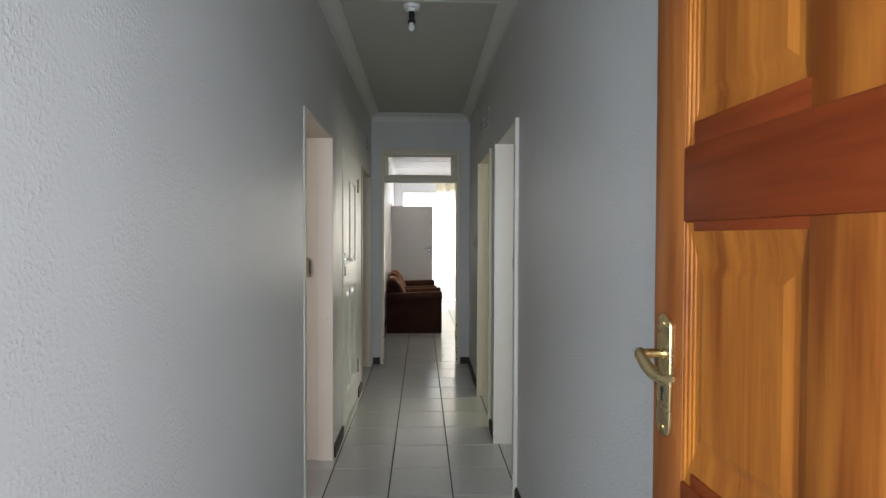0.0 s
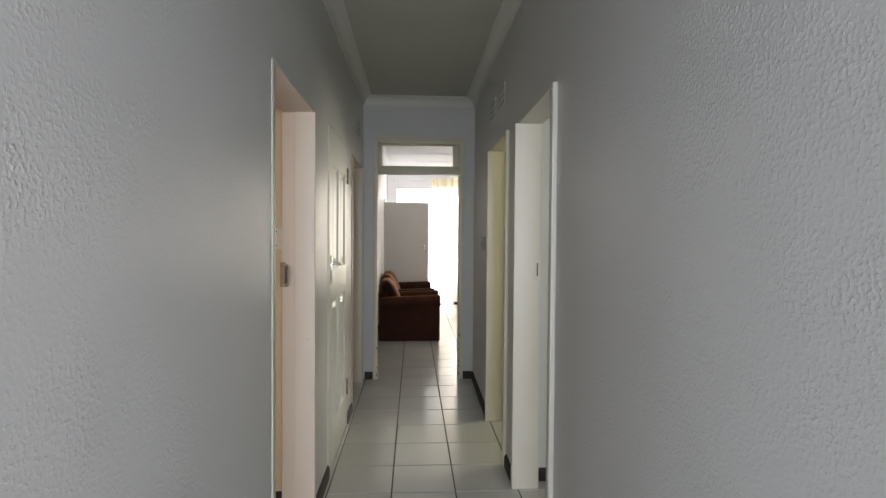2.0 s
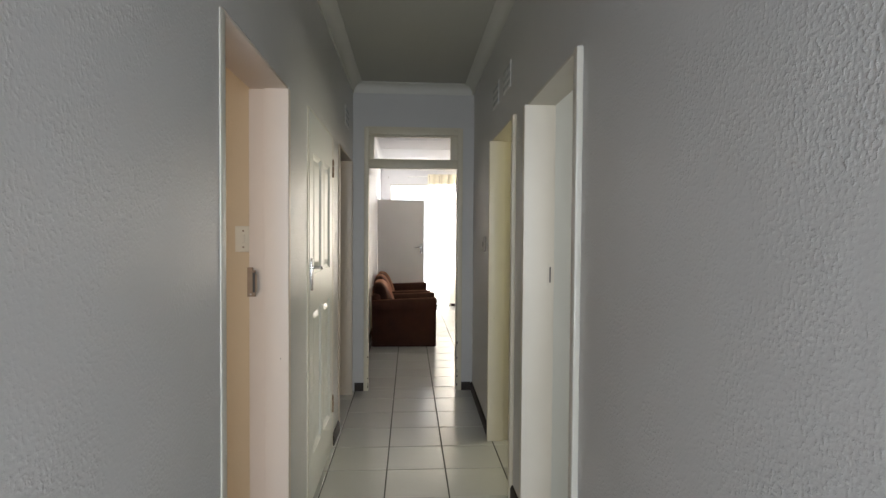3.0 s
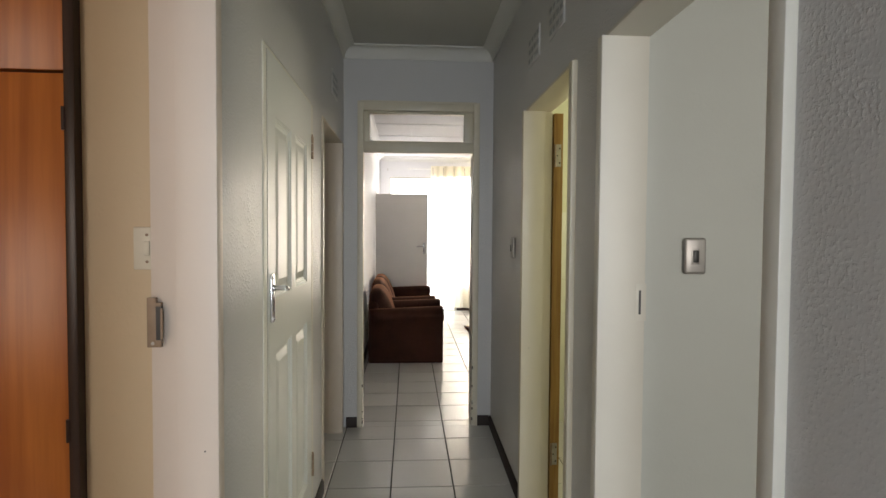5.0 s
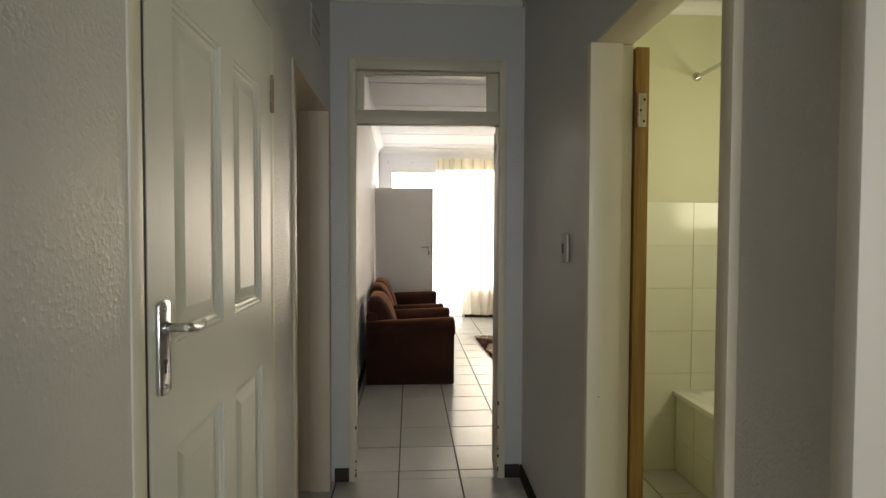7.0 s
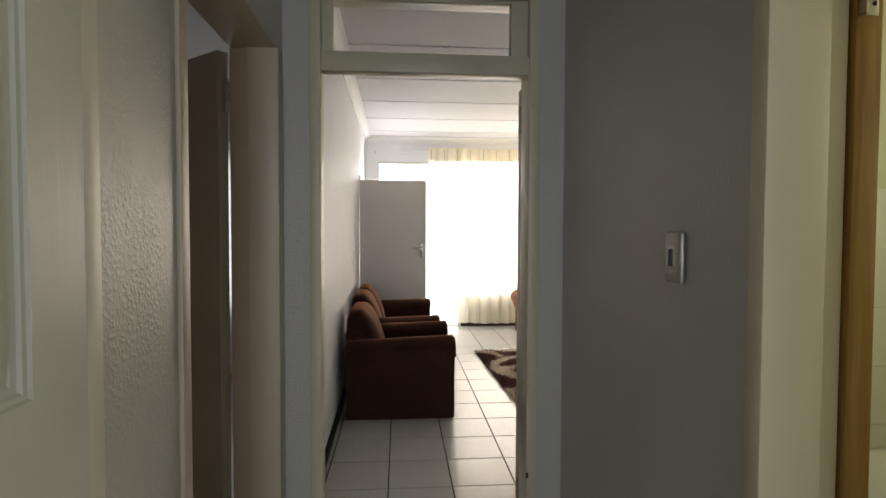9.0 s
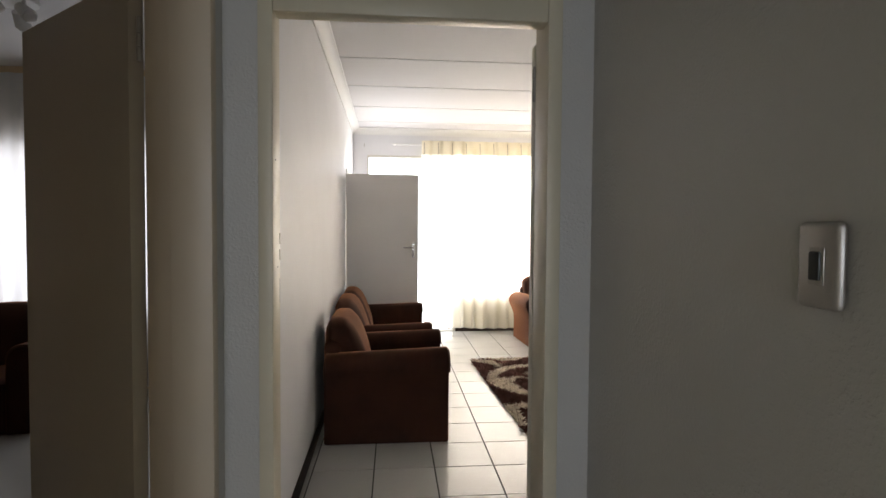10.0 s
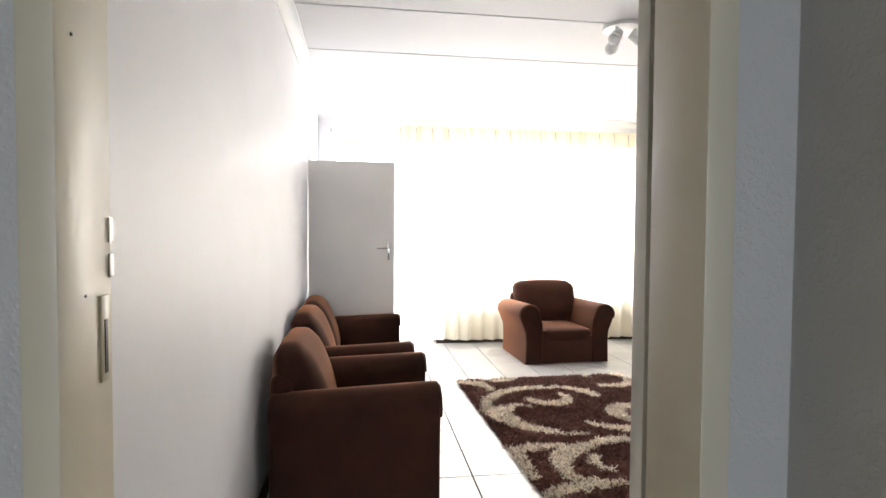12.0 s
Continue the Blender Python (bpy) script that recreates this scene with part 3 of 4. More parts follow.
def hinge(parent, at, axis_z=0.10, r=0.007, mat=STEEL):
    bm = bmesh.new()
    for i in range(3):
        z0 = at[2] + axis_z * i / 3
        rod(bm, (at[0], at[1], z0 + 0.001), (at[0], at[1], z0 + axis_z / 3 - 0.002), r, seg=10)
    ball(bm, (at[0], at[1], at[2] + axis_z + 0.003), r * 0.8, seg=10)
    return part("hinge", bm, mat, parent)


# left, first: doorless view into the beige room
d1 = thing("door_1", "enamelled steel door frame of the beige room, tinted for its warm light", "door frame", kind="structure", at=west(0))
frame_parts(d1, L1[0], L1[1], HEAD_L1, 0.006, 0.155, stop=0.10, paint=FRAME_WARMED, first=FRAME)
bm = boxed(L1[1] - 0.002, L1[1] + 0.010, 0.146, 0.168, 1.170, 1.294, bevel=0.001)
box(bm, L1[1] - 0.002, L1[1] + 0.010, 0.134, 0.147, 1.170, 1.188, bevel=0.001)
box(bm, L1[1] - 0.002, L1[1] + 0.010, 0.134, 0.147, 1.272, 1.282, bevel=0.001)
plate = part("strike_plate", bm, OLD_STEEL, d1, "tarnished steel strike plate")
part("latch_hole", boxed(L1[1] - 0.0015, L1[1] + 0.008, 0.134, 0.147, 1.188, 1.272), BLACK, plate, "dark latch slot")
bm = bmesh.new()
for i in range(5):
    u = i / 5
    box(bm, L1[1] - 0.003 - 0.004 * u, L1[1] - 0.001 - 0.004 * u, 0.134 - 0.006 * (u + 0.2), 0.134 - 0.006 * u + 0.001, 1.190, 1.268)
part("strike_lip", bm, OLD_STEEL, plate, "bent lip of the strike plate")
bm = bmesh.new()
rod(bm, (L1[1] - 0.0035, 0.154, 1.180), (L1[1], 0.154, 1.180), 0.0042, seg=10)
part("screw", bm, STEEL, plate)

# left, second: the closed white panelled door
d2 = thing("door_2", "closed white four-panel door in a steel frame", "door", kind="structure", at=west(0))
frame_parts(d2, L2[0], L2[1], HEAD_L2, 0.006, 0.155, stop=0.008)
a, b = L2[0] + 0.012, L2[1] + 0.004
bm = bmesh.new()
z_top, FACE = 2.074, -0.003
cols = ((-2.145, -1.885), (-1.797, -1.550))
tall, low = (1.222, 1.868), (0.25, 1.034)
box(bm, a, cols[0][0], FACE, FACE + 0.04, 0.012, z_top)
box(bm, cols[1][1], b, FACE, FACE + 0.04, 0.012, z_top)
box(bm, cols[0][1], cols[1][0], FACE, FACE + 0.04, 0.012, z_top)
for x0, x1 in cols:
    for z0, z1 in ((0.012, low[0]), (low[1], tall[0]), (tall[1], z_top)):
        box(bm, x0, x1, FACE, FACE + 0.04, z0, z1)
bmesh.ops.remove_doubles(bm, verts=bm.verts, dist=1e-5)
leaf = part("leaf", bm, DOOR_WHITE, d2, smooth=False)
for x0, x1 in cols:
    for z0, z1 in (tall, low):
        part("panel", panel(bmesh.new(), x0, x1, z0, z1, FACE, 0.014, field=0.06, rise=0.009, ogee=True), DOOR_WHITE, leaf, smooth=False)
# Dark strip fills the gap: the leaf's raw edge and the gap's shade
part("rebate", boxed(L2[0] + 0.001, L2[0] + 0.0115, -0.001, 0.036, 0.012, z_top), DARK_WOOD, d2, "dark strip for the leaf's raw edge and the gap's shade")
lever_handle(leaf, a + 0.048, 1.262, FACE, -1, 1, CHROME, "chrome handle plate with a keyhole")
for z in (1.812, 0.24):
    hinge(d2, (L2[1] + 0.006, -0.007, z), 0.112, mat=OLD_STEEL)
part("strike_plate", boxed(L2[0] - 0.001, L2[0] + 0.004, 0.004, 0.018, 1.12, 1.27, bevel=0.001), STEEL, d2)

# left, third: opened inwards, hinged at the far jamb
d3 = thing("door_3", "beige painted flush door standing open into the room", "door", kind="structure", at=west(0))
frame_parts(d3, L3[0], L3[1], HEAD_L3, 0.0, 0.155, stop=0.10, paint=FRAME_TAN)
bm = boxed(0.034, 0.762, -0.04, 0.0, 0.012, 2.076, bevel=0.002)
leaf = part("leaf", bm, DOOR_BEIGE, d3, "matt beige painted flush leaf")
leaf.matrix_local = Matrix.Translation((L3[1] - 0.006, 0.180, 0)) @ pose(0, 0, 0, 0, 0, 50.2)
lever_handle(leaf, 0.708, 1.235, -0.04, -1, -1, CHROME, "chrome handle plate")
for z in (1.85, 0.24):
    hinge(d3, (L3[1] - 0.004, 0.170, z), 0.11)

# right, first: open into the pale room
d4 = thing("door_4", "white enamelled steel door frame of the pale room", "door frame", kind="structure", at=east(0))
frame_parts(d4, -R1[1], -R1[0], HEAD_R1, -0.011, 0.125, stop=0.128, root=0.002)
part("strike_plate", boxed(-R1[1] - 0.006, -R1[1] + 0.0012, 0.100, 0.132, 1.190, 1.305, bevel=0.0008), FRAME, d4, "white painted strike plate")
part("latch_hole", boxed(-R1[1] - 0.006, -R1[1] + 0.0022, 0.108, 0.115, 1.21, 1.285), BLACK, d4, "dark latch slot")

# right, second: bathroom, door folded right back against its wall
d5 = thing("door_5", "bathroom door folded back, raw pine edge towards the doorway", "door", kind="structure", at=east(0))
frame_parts(d5, -R2[1], -R2[0], HEAD_R2, -0.011, 0.125, stop=0.092, paint=FRAME_BATHLIT, root=0.002)
bm = boxed(-2.08 - R2[1] + 0.0, -R2[1] - 0.004, 0.140, 0.188, 0.015, 2.074, bevel=0.002)
for v in bm.verts:
    v.co.x = -R2[1] - 0.004 + (v.co.x - (-R2[1] - 0.004)) * 0.80 / 2.076
leaf = part("leaf", bm, PINE_RAW, d5, "raw pine door leaf seen edge on")
for z in (1.80, 0.24):
    bm = boxed(-R2[1] - 0.006, -R2[1] - 0.002, 0.148, 0.178, z, z + 0.115, bevel=0.001)
    plate = part("hinge", bm, STEEL, d5, "paint-spattered steel butt hinge")
    for k, dy in enumerate((0.170, 0.158, 0.171)):
        bm = bmesh.new()
        ball(bm, (-R2[1] - 0.002, dy, z + 0.02 + 0.037 * k), 0.0045, seg=8)
        part("screw", bm, DARK_WOOD, plate)
    bm = bmesh.new()
    for k in range(3):
        rod(bm, (-R2[1] + 0.002, 0.145, z + 0.039 * k), (-R2[1] + 0.002, 0.145, z + 0.039 * k + 0.036), 0.0065, seg=10)
    part("knuckle", bm, OLD_STEEL, plate)

# doorway to the living room, with a fanlight over it
d6 = thing("door_6", "white steel door frame with glazed fanlight, its leaf folded back", "door frame", kind="structure")
A, B = -0.241, 0.572
part("jamb", profile_bar(section(A, -1, -0.112, 0.035, -0.030), "z", 0.0, 2.41), FRAME_BATHLIT, d6)
part("jamb", profile_bar(section(B, 1, -0.112, 0.022, 0.024, lip=0.044), "z", 0.0, 2.41), FRAME_BATHLIT, d6)
bm = boxed(A, B, -0.120, -0.055, 2.042, 2.118, bevel=0.005)
part("transom_bar", bm, FRAME_BATHLIT, d6)
bm = boxed(A, B, -0.122, 0.045, 2.345, 2.41, bevel=0.004)
box(bm, A - 0.02, B + 0.02, -0.128, -0.118, 2.402, 2.414, bevel=0.002)
part("head", bm, FRAME_BATHLIT, d6)
bm = bmesh.new()
for spec in ((A, A + 0.042, 2.118, 2.345), (B - 0.068, B, 2.118, 2.345), (A + 0.042, B - 0.068, 2.118, 2.128), (A + 0.042, B - 0.068, 2.330, 2.345)):
    box(bm, spec[0], spec[1], -0.085, -0.045, spec[2], spec[3], bevel=0.002)
part("fanlight_sash", bm, FRAME_BATHLIT, d6)
pane = part("pane", boxed(A + 0.040, B - 0.066, -0.067, -0.063, 2.126, 2.332), GLASS, d6, "clear glass pane", smooth=False)
pane.visible_shadow = False
bm = boxed(A - 0.016, A - 0.011, 0.006, 0.030, 1.170, 1.292, bevel=0.001)
part("strike_plate", bm, FRAME_BATHLIT, d6)
bm = boxed(A - 0.016, A - 0.0098, 0.014, 0.022, 1.182, 1.258)
part("latch_hole", bm, BLACK, d6, "dark latch slot")
bm = bmesh.new()
for z0, z1 in ((1.316, 1.350), (1.366, 1.402)):
    box(bm, A - 0.016, A - 0.0115, 0.034, 0.0462, z0, z1, bevel=0.001)
part("paint_chip", bm, STEEL, d6, "chipped paint on the arris")
leaf = part("leaf", boxed(B + 0.001, B + 0.800, 0.038, 0.080, 0.012, 2.030, bevel=0.003), FRAME, d6, "white painted leaf folded back against the living room wall")
lever_handle(leaf, B + 0.745, 1.235, 0.080, 1, -1, CHROME, "chrome handle plate")
for z in (1.84, 0.24):
    hinge(d6, (B - 0.001, 0.034, z), 0.11, r=0.006, mat=STEEL)

# screw holes and chipped spots in the enamel
def spots(door, places):
    bm = bmesh.new()
    for p, n_ in places:
        p, n_ = Vector(p), Vector(n_)
        rod(bm, p - n_ * 0.002, p + n_ * 0.0012, 0.0022, seg=8)
    part("screw_hole", bm, BLACK, door, "dark screw holes")


spots(d1, [((L1[1], 0.030, 0.905), (-1, 0, 0))])
spots(d5, [((-R2[1], 0.020, 0.86), (1, 0, 0))])
spots(d3, [((L3[1], 0.055, 0.17), (-1, 0, 0))])
spots(d6, [((A, -0.060, 1.30), (1, 0, 0)), ((A, -0.085, 1.62), (1, 0, 0))])
bm = bmesh.new()
rc = random.Random(21)
for k in range(9):
    z = 0.03 + 0.40 * rc.random() ** 2
    h, w = rc.uniform(0.008, 0.030), rc.uniform(0.004, 0.010)
    box(bm, B - 0.0012, B + w, -0.1232, -0.1215, z, z + h, bevel=0.0005, seg=1)
for k in range(6):
    z = 0.02 + 0.30 * rc.random() ** 2
    h, w = rc.uniform(0.006, 0.022), rc.uniform(0.004, 0.009)
    box(bm, A - w, A + 0.0012, -0.1232, -0.1215, z, z + h, bevel=0.0005, seg=1)
part("chipped_paint", bm, DARK_WOOD, d6, "chipped enamel near the floor")

# ---- bedroom door folded open against the corridor wall ----
d7 = thing("panelled_door", "varnished pine panelled door standing open against the wall", "door", at=Matrix.Translation((0.632, -6.027, 0)) @ pose(0, 0, 0, 0, 0, 92.2))
# local: x from hinge to lock edge, +y is the face seen
W_, T_ = 0.812, 0.040
bm = bmesh.new()
box(bm, 0.0, 0.10, -T_, 0.0, 0.01, 2.035, bevel=0.003)
part("hinge_stile", bm, PINE_BROWN, d7, "brown stained stile")
bm = bmesh.new()
box(bm, W_ - 0.10, W_, -T_, 0.0, 0.01, 2.035, bevel=0.003)
lock = part("lock_stile", bm, PINE_BROWN, d7, "brown stained stile")
part("muntin", boxed(0.317, 0.447, -T_ + 0.002, -0.0015, 0.25, 1.93, bevel=0.0008), PINE, d7, "golden pine muntin")
for z0, z1 in ((0.01, 0.25), (0.84, 1.030), (1.447, 1.568), (1.93, 2.035)):
    part("rail", boxed(0.10, W_ - 0.10, -T_ - 0.001, 0.003, z0, z1, bevel=0.005, seg=2), PINE_RED, d7, "dark red-stained rail")
for x0, x1 in ((0.10, 0.318), (0.446, W_ - 0.10)):
    for z0, z1 in ((0.25, 0.84), (1.030, 1.447), (1.568, 1.93)):
        bm = panel(bmesh.new(), x0, x1, z0, z1, -0.0018, 0.008, field=0.046, rise=0.004, face=1, slope=0.022, tall=0.036)
        box(bm, x0, x1, -T_ + 0.006, -0.022, z0, z1)
        part("panel", bm, PINE, d7, "golden pine raised panel", smooth=False)
bm = bmesh.new()
for x0, s in ((W_ - 0.10, -1), (0.10, 1)):
    for k, (dx, y) in enumerate(((0.0, -0.001), (0.0075, -0.004), (0.015, -0.007))):
        lo, hi = sorted((x0 + s * dx, x0 + s * (dx + 0.0075)))
        for z0, z1 in ((0.25, 0.84), (1.030, 1.447), (1.568, 1.93)):
            box(bm, lo, hi, -0.02, y, z0, z1, bevel=0.0025)
for z0, z1 in ((1.562, 1.604), (1.433, 1.452), (1.026, 1.050), (0.826, 0.845)):
    for x0, x1 in ((0.124, 0.317), (0.447, W_ - 0.124)):
        part("panel_edge", boxed(x0, x1, -0.019, -0.0012, z0, z1, bevel=0.002), PINE_RED, d7, "red-stained panel edge")
part("moulding", bm, PINE, d7, "light pine bead along the stile")
lever_handle(lock, W_ - 0.048, 1.225, 0.0, 1, -1, BRASS, "worn brass handle plate with a keyhole", reach=0.085, droop=0.026, up=0.068, down=0.142, arched=0.022, blade=0.004)
for z in (1.75, 0.25):
    hinge(d7, (-0.004, -0.002, z), 0.10, mat=BRASS)

# ---- built-in cupboard in the beige room ----
cup = thing("built_in_cupboard", "orange veneered built-in cupboard with dark frame", "cupboard")
bm = bmesh.new()
box(bm, -0.798, -0.770, -2.650, -2.15, 0.0, TOP - 0.03, bevel=0.003)
part("frame_post", bm, DARK_WOOD, cup, "dark brown wooden frame post")
part("body", boxed(-2.27, -0.80, -2.60, -2.15, 0.0, TOP - 0.03), DARK_WOOD, cup)
for x0, x1 in ((-1.29, -0.802), (-1.78, -1.295), (-2.27, -1.785)):
    for z0, z1 in ((0.08, 1.868), (1.876, TOP - 0.05)):
        part("cupboard_door", boxed(x0, x1, -2.640, -2.602, z0, z1, bevel=0.002), CUPBOARD, cup, "orange wood veneer door")
for z in (0.9, 1.72):
    bm = bmesh.new()
    rod(bm, (-0.799, -2.648, z), (-0.799, -2.648, z + 0.06), 0.006, seg=10)
    part("hinge", bm, DARK_WOOD, cup)


# ---- switches ----
def metal_switch(m, label):
    """Tall silver plate with one dark rocker. Local: x across, z up, faces -y."""
    ob = thing("light_switch", label, "switch", at=m)
    part("plate", boxed(-0.0375, 0.0375, -0.017, 0.0, -0.060, 0.060, bevel=0.009, seg=3), SILVER, ob)
    bm = boxed(-0.0145, 0.0145, -0.0185, -0.010, -0.028, 0.025, bevel=0.003)
    part("inset", bm, SILVER, ob)
    bm = boxed(-0.0100, 0.0100, -0.0220, -0.012, -0.021, 0.019, bevel=0.003)
    part("rocker", bm, BLACK, ob, "black rocker")
    return ob


metal_switch(Matrix.Translation((1.036, -2.385, 1.388)), "silver light switch with a black rocker on the pale wall")
metal_switch(east(-1.045) @ Matrix.Translation((0, 0, 1.370)), "silver light switch with a black rocker beside the bathroom door")
ob = thing("light_switch", "ivory plastic light switch on the beige wall", "switch", at=Matrix.Translation((-0.602, -2.62, 1.413)))
part("plate", boxed(-0.036, 0.036, -0.009, 0.0, -0.057, 0.057, bevel=0.003), IVORY, ob)
part("rocker", boxed(-0.008, 0.008, -0.014, -0.008, -0.019, 0.019, bevel=0.002), IVORY, ob)
for z in (-0.036, 0.036):
    bm = bmesh.new()
    rod(bm, (0, -0.0105, z), (0, 0, z), 0.004, seg=10)
    part("screw", bm, OLD_STEEL, ob)


# ---- air vents high on the corridor walls ----
def wall_vent(m, label):
    """Plaster grille: a plate with rows of dark blocks for the slots' shade. Local: x across, z up, faces -y."""
    ob = thing("air_vent", label, "vent", at=m)
    part("plate", boxed(-0.115, 0.115, -0.005, 0.0, -0.075, 0.075, bevel=0.002), WALL, ob)
    for i in range(4):
        for k in range(3):
            x, z = -0.081 + 0.054 * i, -0.046 + 0.046 * k
            part("slot", boxed(x - 0.02, x + 0.02, -0.0062, -0.002, z - 0.012, z + 0.012, bevel=0.001), VENT_SHADE, ob)
    return ob


wall_vent(east(-1.90) @ Matrix.Translation((0, 0, 2.36)), "painted air vent grille above the bathroom door")
wall_vent(east(-1.50) @ Matrix.Translation((0, 0, 2.36)), "painted air vent grille above the bathroom door")
wall_vent(west(-0.60) @ Matrix.Translation((0, 0, 2.39)), "painted air vent grille above the far door")

# ---- corridor lamp holder ----
lamp = thing("ceiling_lamp_holder", "white ceiling batten lamp holder with a small clear bulb", "lamp", at=Matrix.Translation((0.118, -2.95, TOP)))
bm = bmesh.new()
rod(bm, (0, 0, 0), (0, 0, -0.028), 0.052, 0.045, seg=24)
rod(bm, (0, 0, -0.028), (0, 0, -0.045), 0.030, 0.024, seg=20)
part("base", bm, WHITE_PLASTIC, lamp)
bm = bmesh.new()
rod(bm, (0, 0, -0.045), (0, 0, -0.095), 0.019, 0.016, seg=16)
rod(bm, (0, 0, -0.095), (0, 0, -0.110), 0.023, seg=16)
part("holder", bm, BLACK, lamp, "black lamp holder")
bm = bmesh.new()
rod(bm, (0, 0, -0.108), (0, 0, -0.122), 0.014, seg=16)
ball(bm, (0, 0, -0.135), 0.020, 1.1)
part("bulb", bm, BULB, lamp)

# ---- bathroom ----
rail_ob = thing("shower_rail", "chrome shower curtain rail fixed to the bathroom wall", "rail")
bm = bmesh.new()
rod(bm, (1.765, -0.06, 2.36), (1.765, -2.19, 2.36), 0.011)
part("bar", bm, CHROME, rail_ob)
bm = bmesh.new()
rod(bm, (1.765, -0.058, 2.36), (1.765, -0.072, 2.36), 0.028, 0.022, seg=20)
part("flange", bm, CHROME, rail_ob)

tub = thing("bath_tub", "white enamelled built-in bath with a tiled front", "bath")
bm = bmesh.new()
x0, x1, y0, y1 = 1.650, 2.40, -1.78, -0.066
prof = [(0.0, 0.455), (0.0, 0.480), (0.012, 0.486), (0.055, 0.486), (0.075, 0.475), (0.12, 0.16), (0.19, 0.10)]
rings = []
for inset, z in prof:
    r = []
    for i in range(32):
        a = 2 * math.pi * i / 32
        n_ = 5.0 if inset < 0.06 else 3.2
        ca, sa = math.cos(a), math.sin(a)
        k = (abs(ca) ** n_ + abs(sa) ** n_) ** (-1 / n_)
        if inset < 0.02:
            k = 1 / max(abs(ca), abs(sa))
        r.append(bm.verts.new(((x0 + x1) / 2 + ca * k * ((x1 - x0) / 2 - inset), (y0 + y1) / 2 + sa * k * ((y1 - y0) / 2 - inset), z)))
    rings.append(r)
for p, q in zip(rings, rings[1:]):
    for i in range(32):
        bm.faces.new((p[i], p[(i + 1) % 32], q[(i + 1) % 32], q[i]))
bm.faces.new(rings[-1])
bmesh.ops.recalc_face_normals(bm, faces=bm.faces)
part("basin", bm, WHITE_ENAMEL, tub)
bm = boxed(1.672, 1.69, -1.77, -0.066, 0.0, 0.458)
part("front_panel", bm, LIME, tub)

# ---- living room: window, curtain, front door, light ----
win = thing("window_1", "wide white steel window over the living room", "window", kind="structure")
bm = bmesh.new()
for x0, x1, z0, z1 in ((0.98, 1.02, 0.55, 2.44), (3.305, 3.35, 0.55, 2.44), (1.02, 3.305, 0.55, 0.595), (1.02, 3.305, 2.395, 2.44)):
    box(bm, x0, x1, 5.80, 5.86, z0, z1, bevel=0.003)
part("window_frame", bm, FRAME, win)
bm = bmesh.new()
for x0, x1, z0, z1 in ((-0.25, -0.235, 0.0, 2.44), (0.94, 0.978, 0.0, 2.44), (-0.235, 0.94, 0.0, 0.012), (-0.235, 0.94, 2.412, 2.44)):
    box(bm, x0, x1, 5.753, 5.86, z0, z1, bevel=0.003)
part("glazed_door_frame", bm, FRAME, win)
for x in (1.60, 2.18, 2.76):
    part("mullion", boxed(x - 0.018, x + 0.018, 5.81, 5.85, 0.595, 2.395, bevel=0.003), FRAME, win)
edges = (1.02, 1.582, 1.618, 2.162, 2.198, 2.742, 2.778, 3.305)
panes = [(p, q, 0.595, 2.395) for p, q in zip(edges[::2], edges[1::2])] + [(-0.235, 0.94, 0.012, 2.412)]
for x0, x1, z0, z1 in panes:
    pane = part("pane", boxed(x0, x1, 5.828, 5.832, z0, z1), GLASS, win, smooth=False)
    pane.visible_shadow = False
part("window_sill", boxed(0.99, 3.38, 5.70, 5.80, 0.520, 0.552, bevel=0.004), FRAME, win)

rail = thing("curtain_rail", "white curtain rail above the living room window", "curtain rail")
bm = boxed(0.08, 3.75, 5.665, 5.685, 2.572, 2.594, bevel=0.003)
part("track", bm, WHITE_PLASTIC, rail)
for x in (0.12, 1.9, 3.7):
    part("bracket", boxed(x - 0.012, x + 0.012, 5.685, 5.752, 2.57, 2.60, bevel=0.002), WHITE_PLASTIC, rail)


def curtain_sheet(x0, x1, z0, z1, deep, at=5.63, n=560, rows=14, swept=0.0):
    """A hanging cloth whose folds deepen and wander towards the hem."""
    bm = bmesh.new()
    grid = []
    for j in range(rows + 1):
        v = j / rows
        z = z1 + (z0 - z1) * v
        line = []
        for i in range(n + 1):
            u = i / n
            left = x0 + swept * v ** 1.6
            x = left + (x1 - left) * u
            ph = x * 2 * math.pi / 0.152
            wob = noise.noise(Vector((x * 2.2, v * 0.9, 3.0)))
            w2 = noise.noise(Vector((x * 5.0, v * 1.6, 9.0)))
            y = deep * (0.5 + 0.5 * v) * (math.sin(ph + 2.2 * wob * v) + 0.45 * w2 * (0.4 + v) + 0.2 * math.sin(2 * ph + wob * 4))
            hem = 0.012 * noise.noise(Vector((x * 3.0, 0, 1.0))) * v
            z_hem = hem + 0.03 * max(0.0, 1 - (x - x0) / 0.9) * v * (swept > 0)
            line.append(bm.verts.new((x + 0.006 * w2 * v, at + y, z + z_hem)))
        grid.append(line)
    for p, q in zip(grid, grid[1:]):
        for i in range(n):
            bm.faces.new((p[i], q[i], q[i + 1], p[i + 1]))
    return bm


cur = thing("curtain", "thin cream pleated curtain drawn across the window", "curtain")
part("cloth", curtain_sheet(0.49, 3.85, 0.055, 2.60, 0.026, swept=0.05), CURTAIN, cur)
part("heading_tape", curtain_sheet(0.488, 3.852, 2.44, 2.628, 0.018, at=5.60, rows=3), TAPE, cur, "double pleated heading tape")
# Thin dark rods stand in for the shadow creases of the heading's pleats
x = 0.52
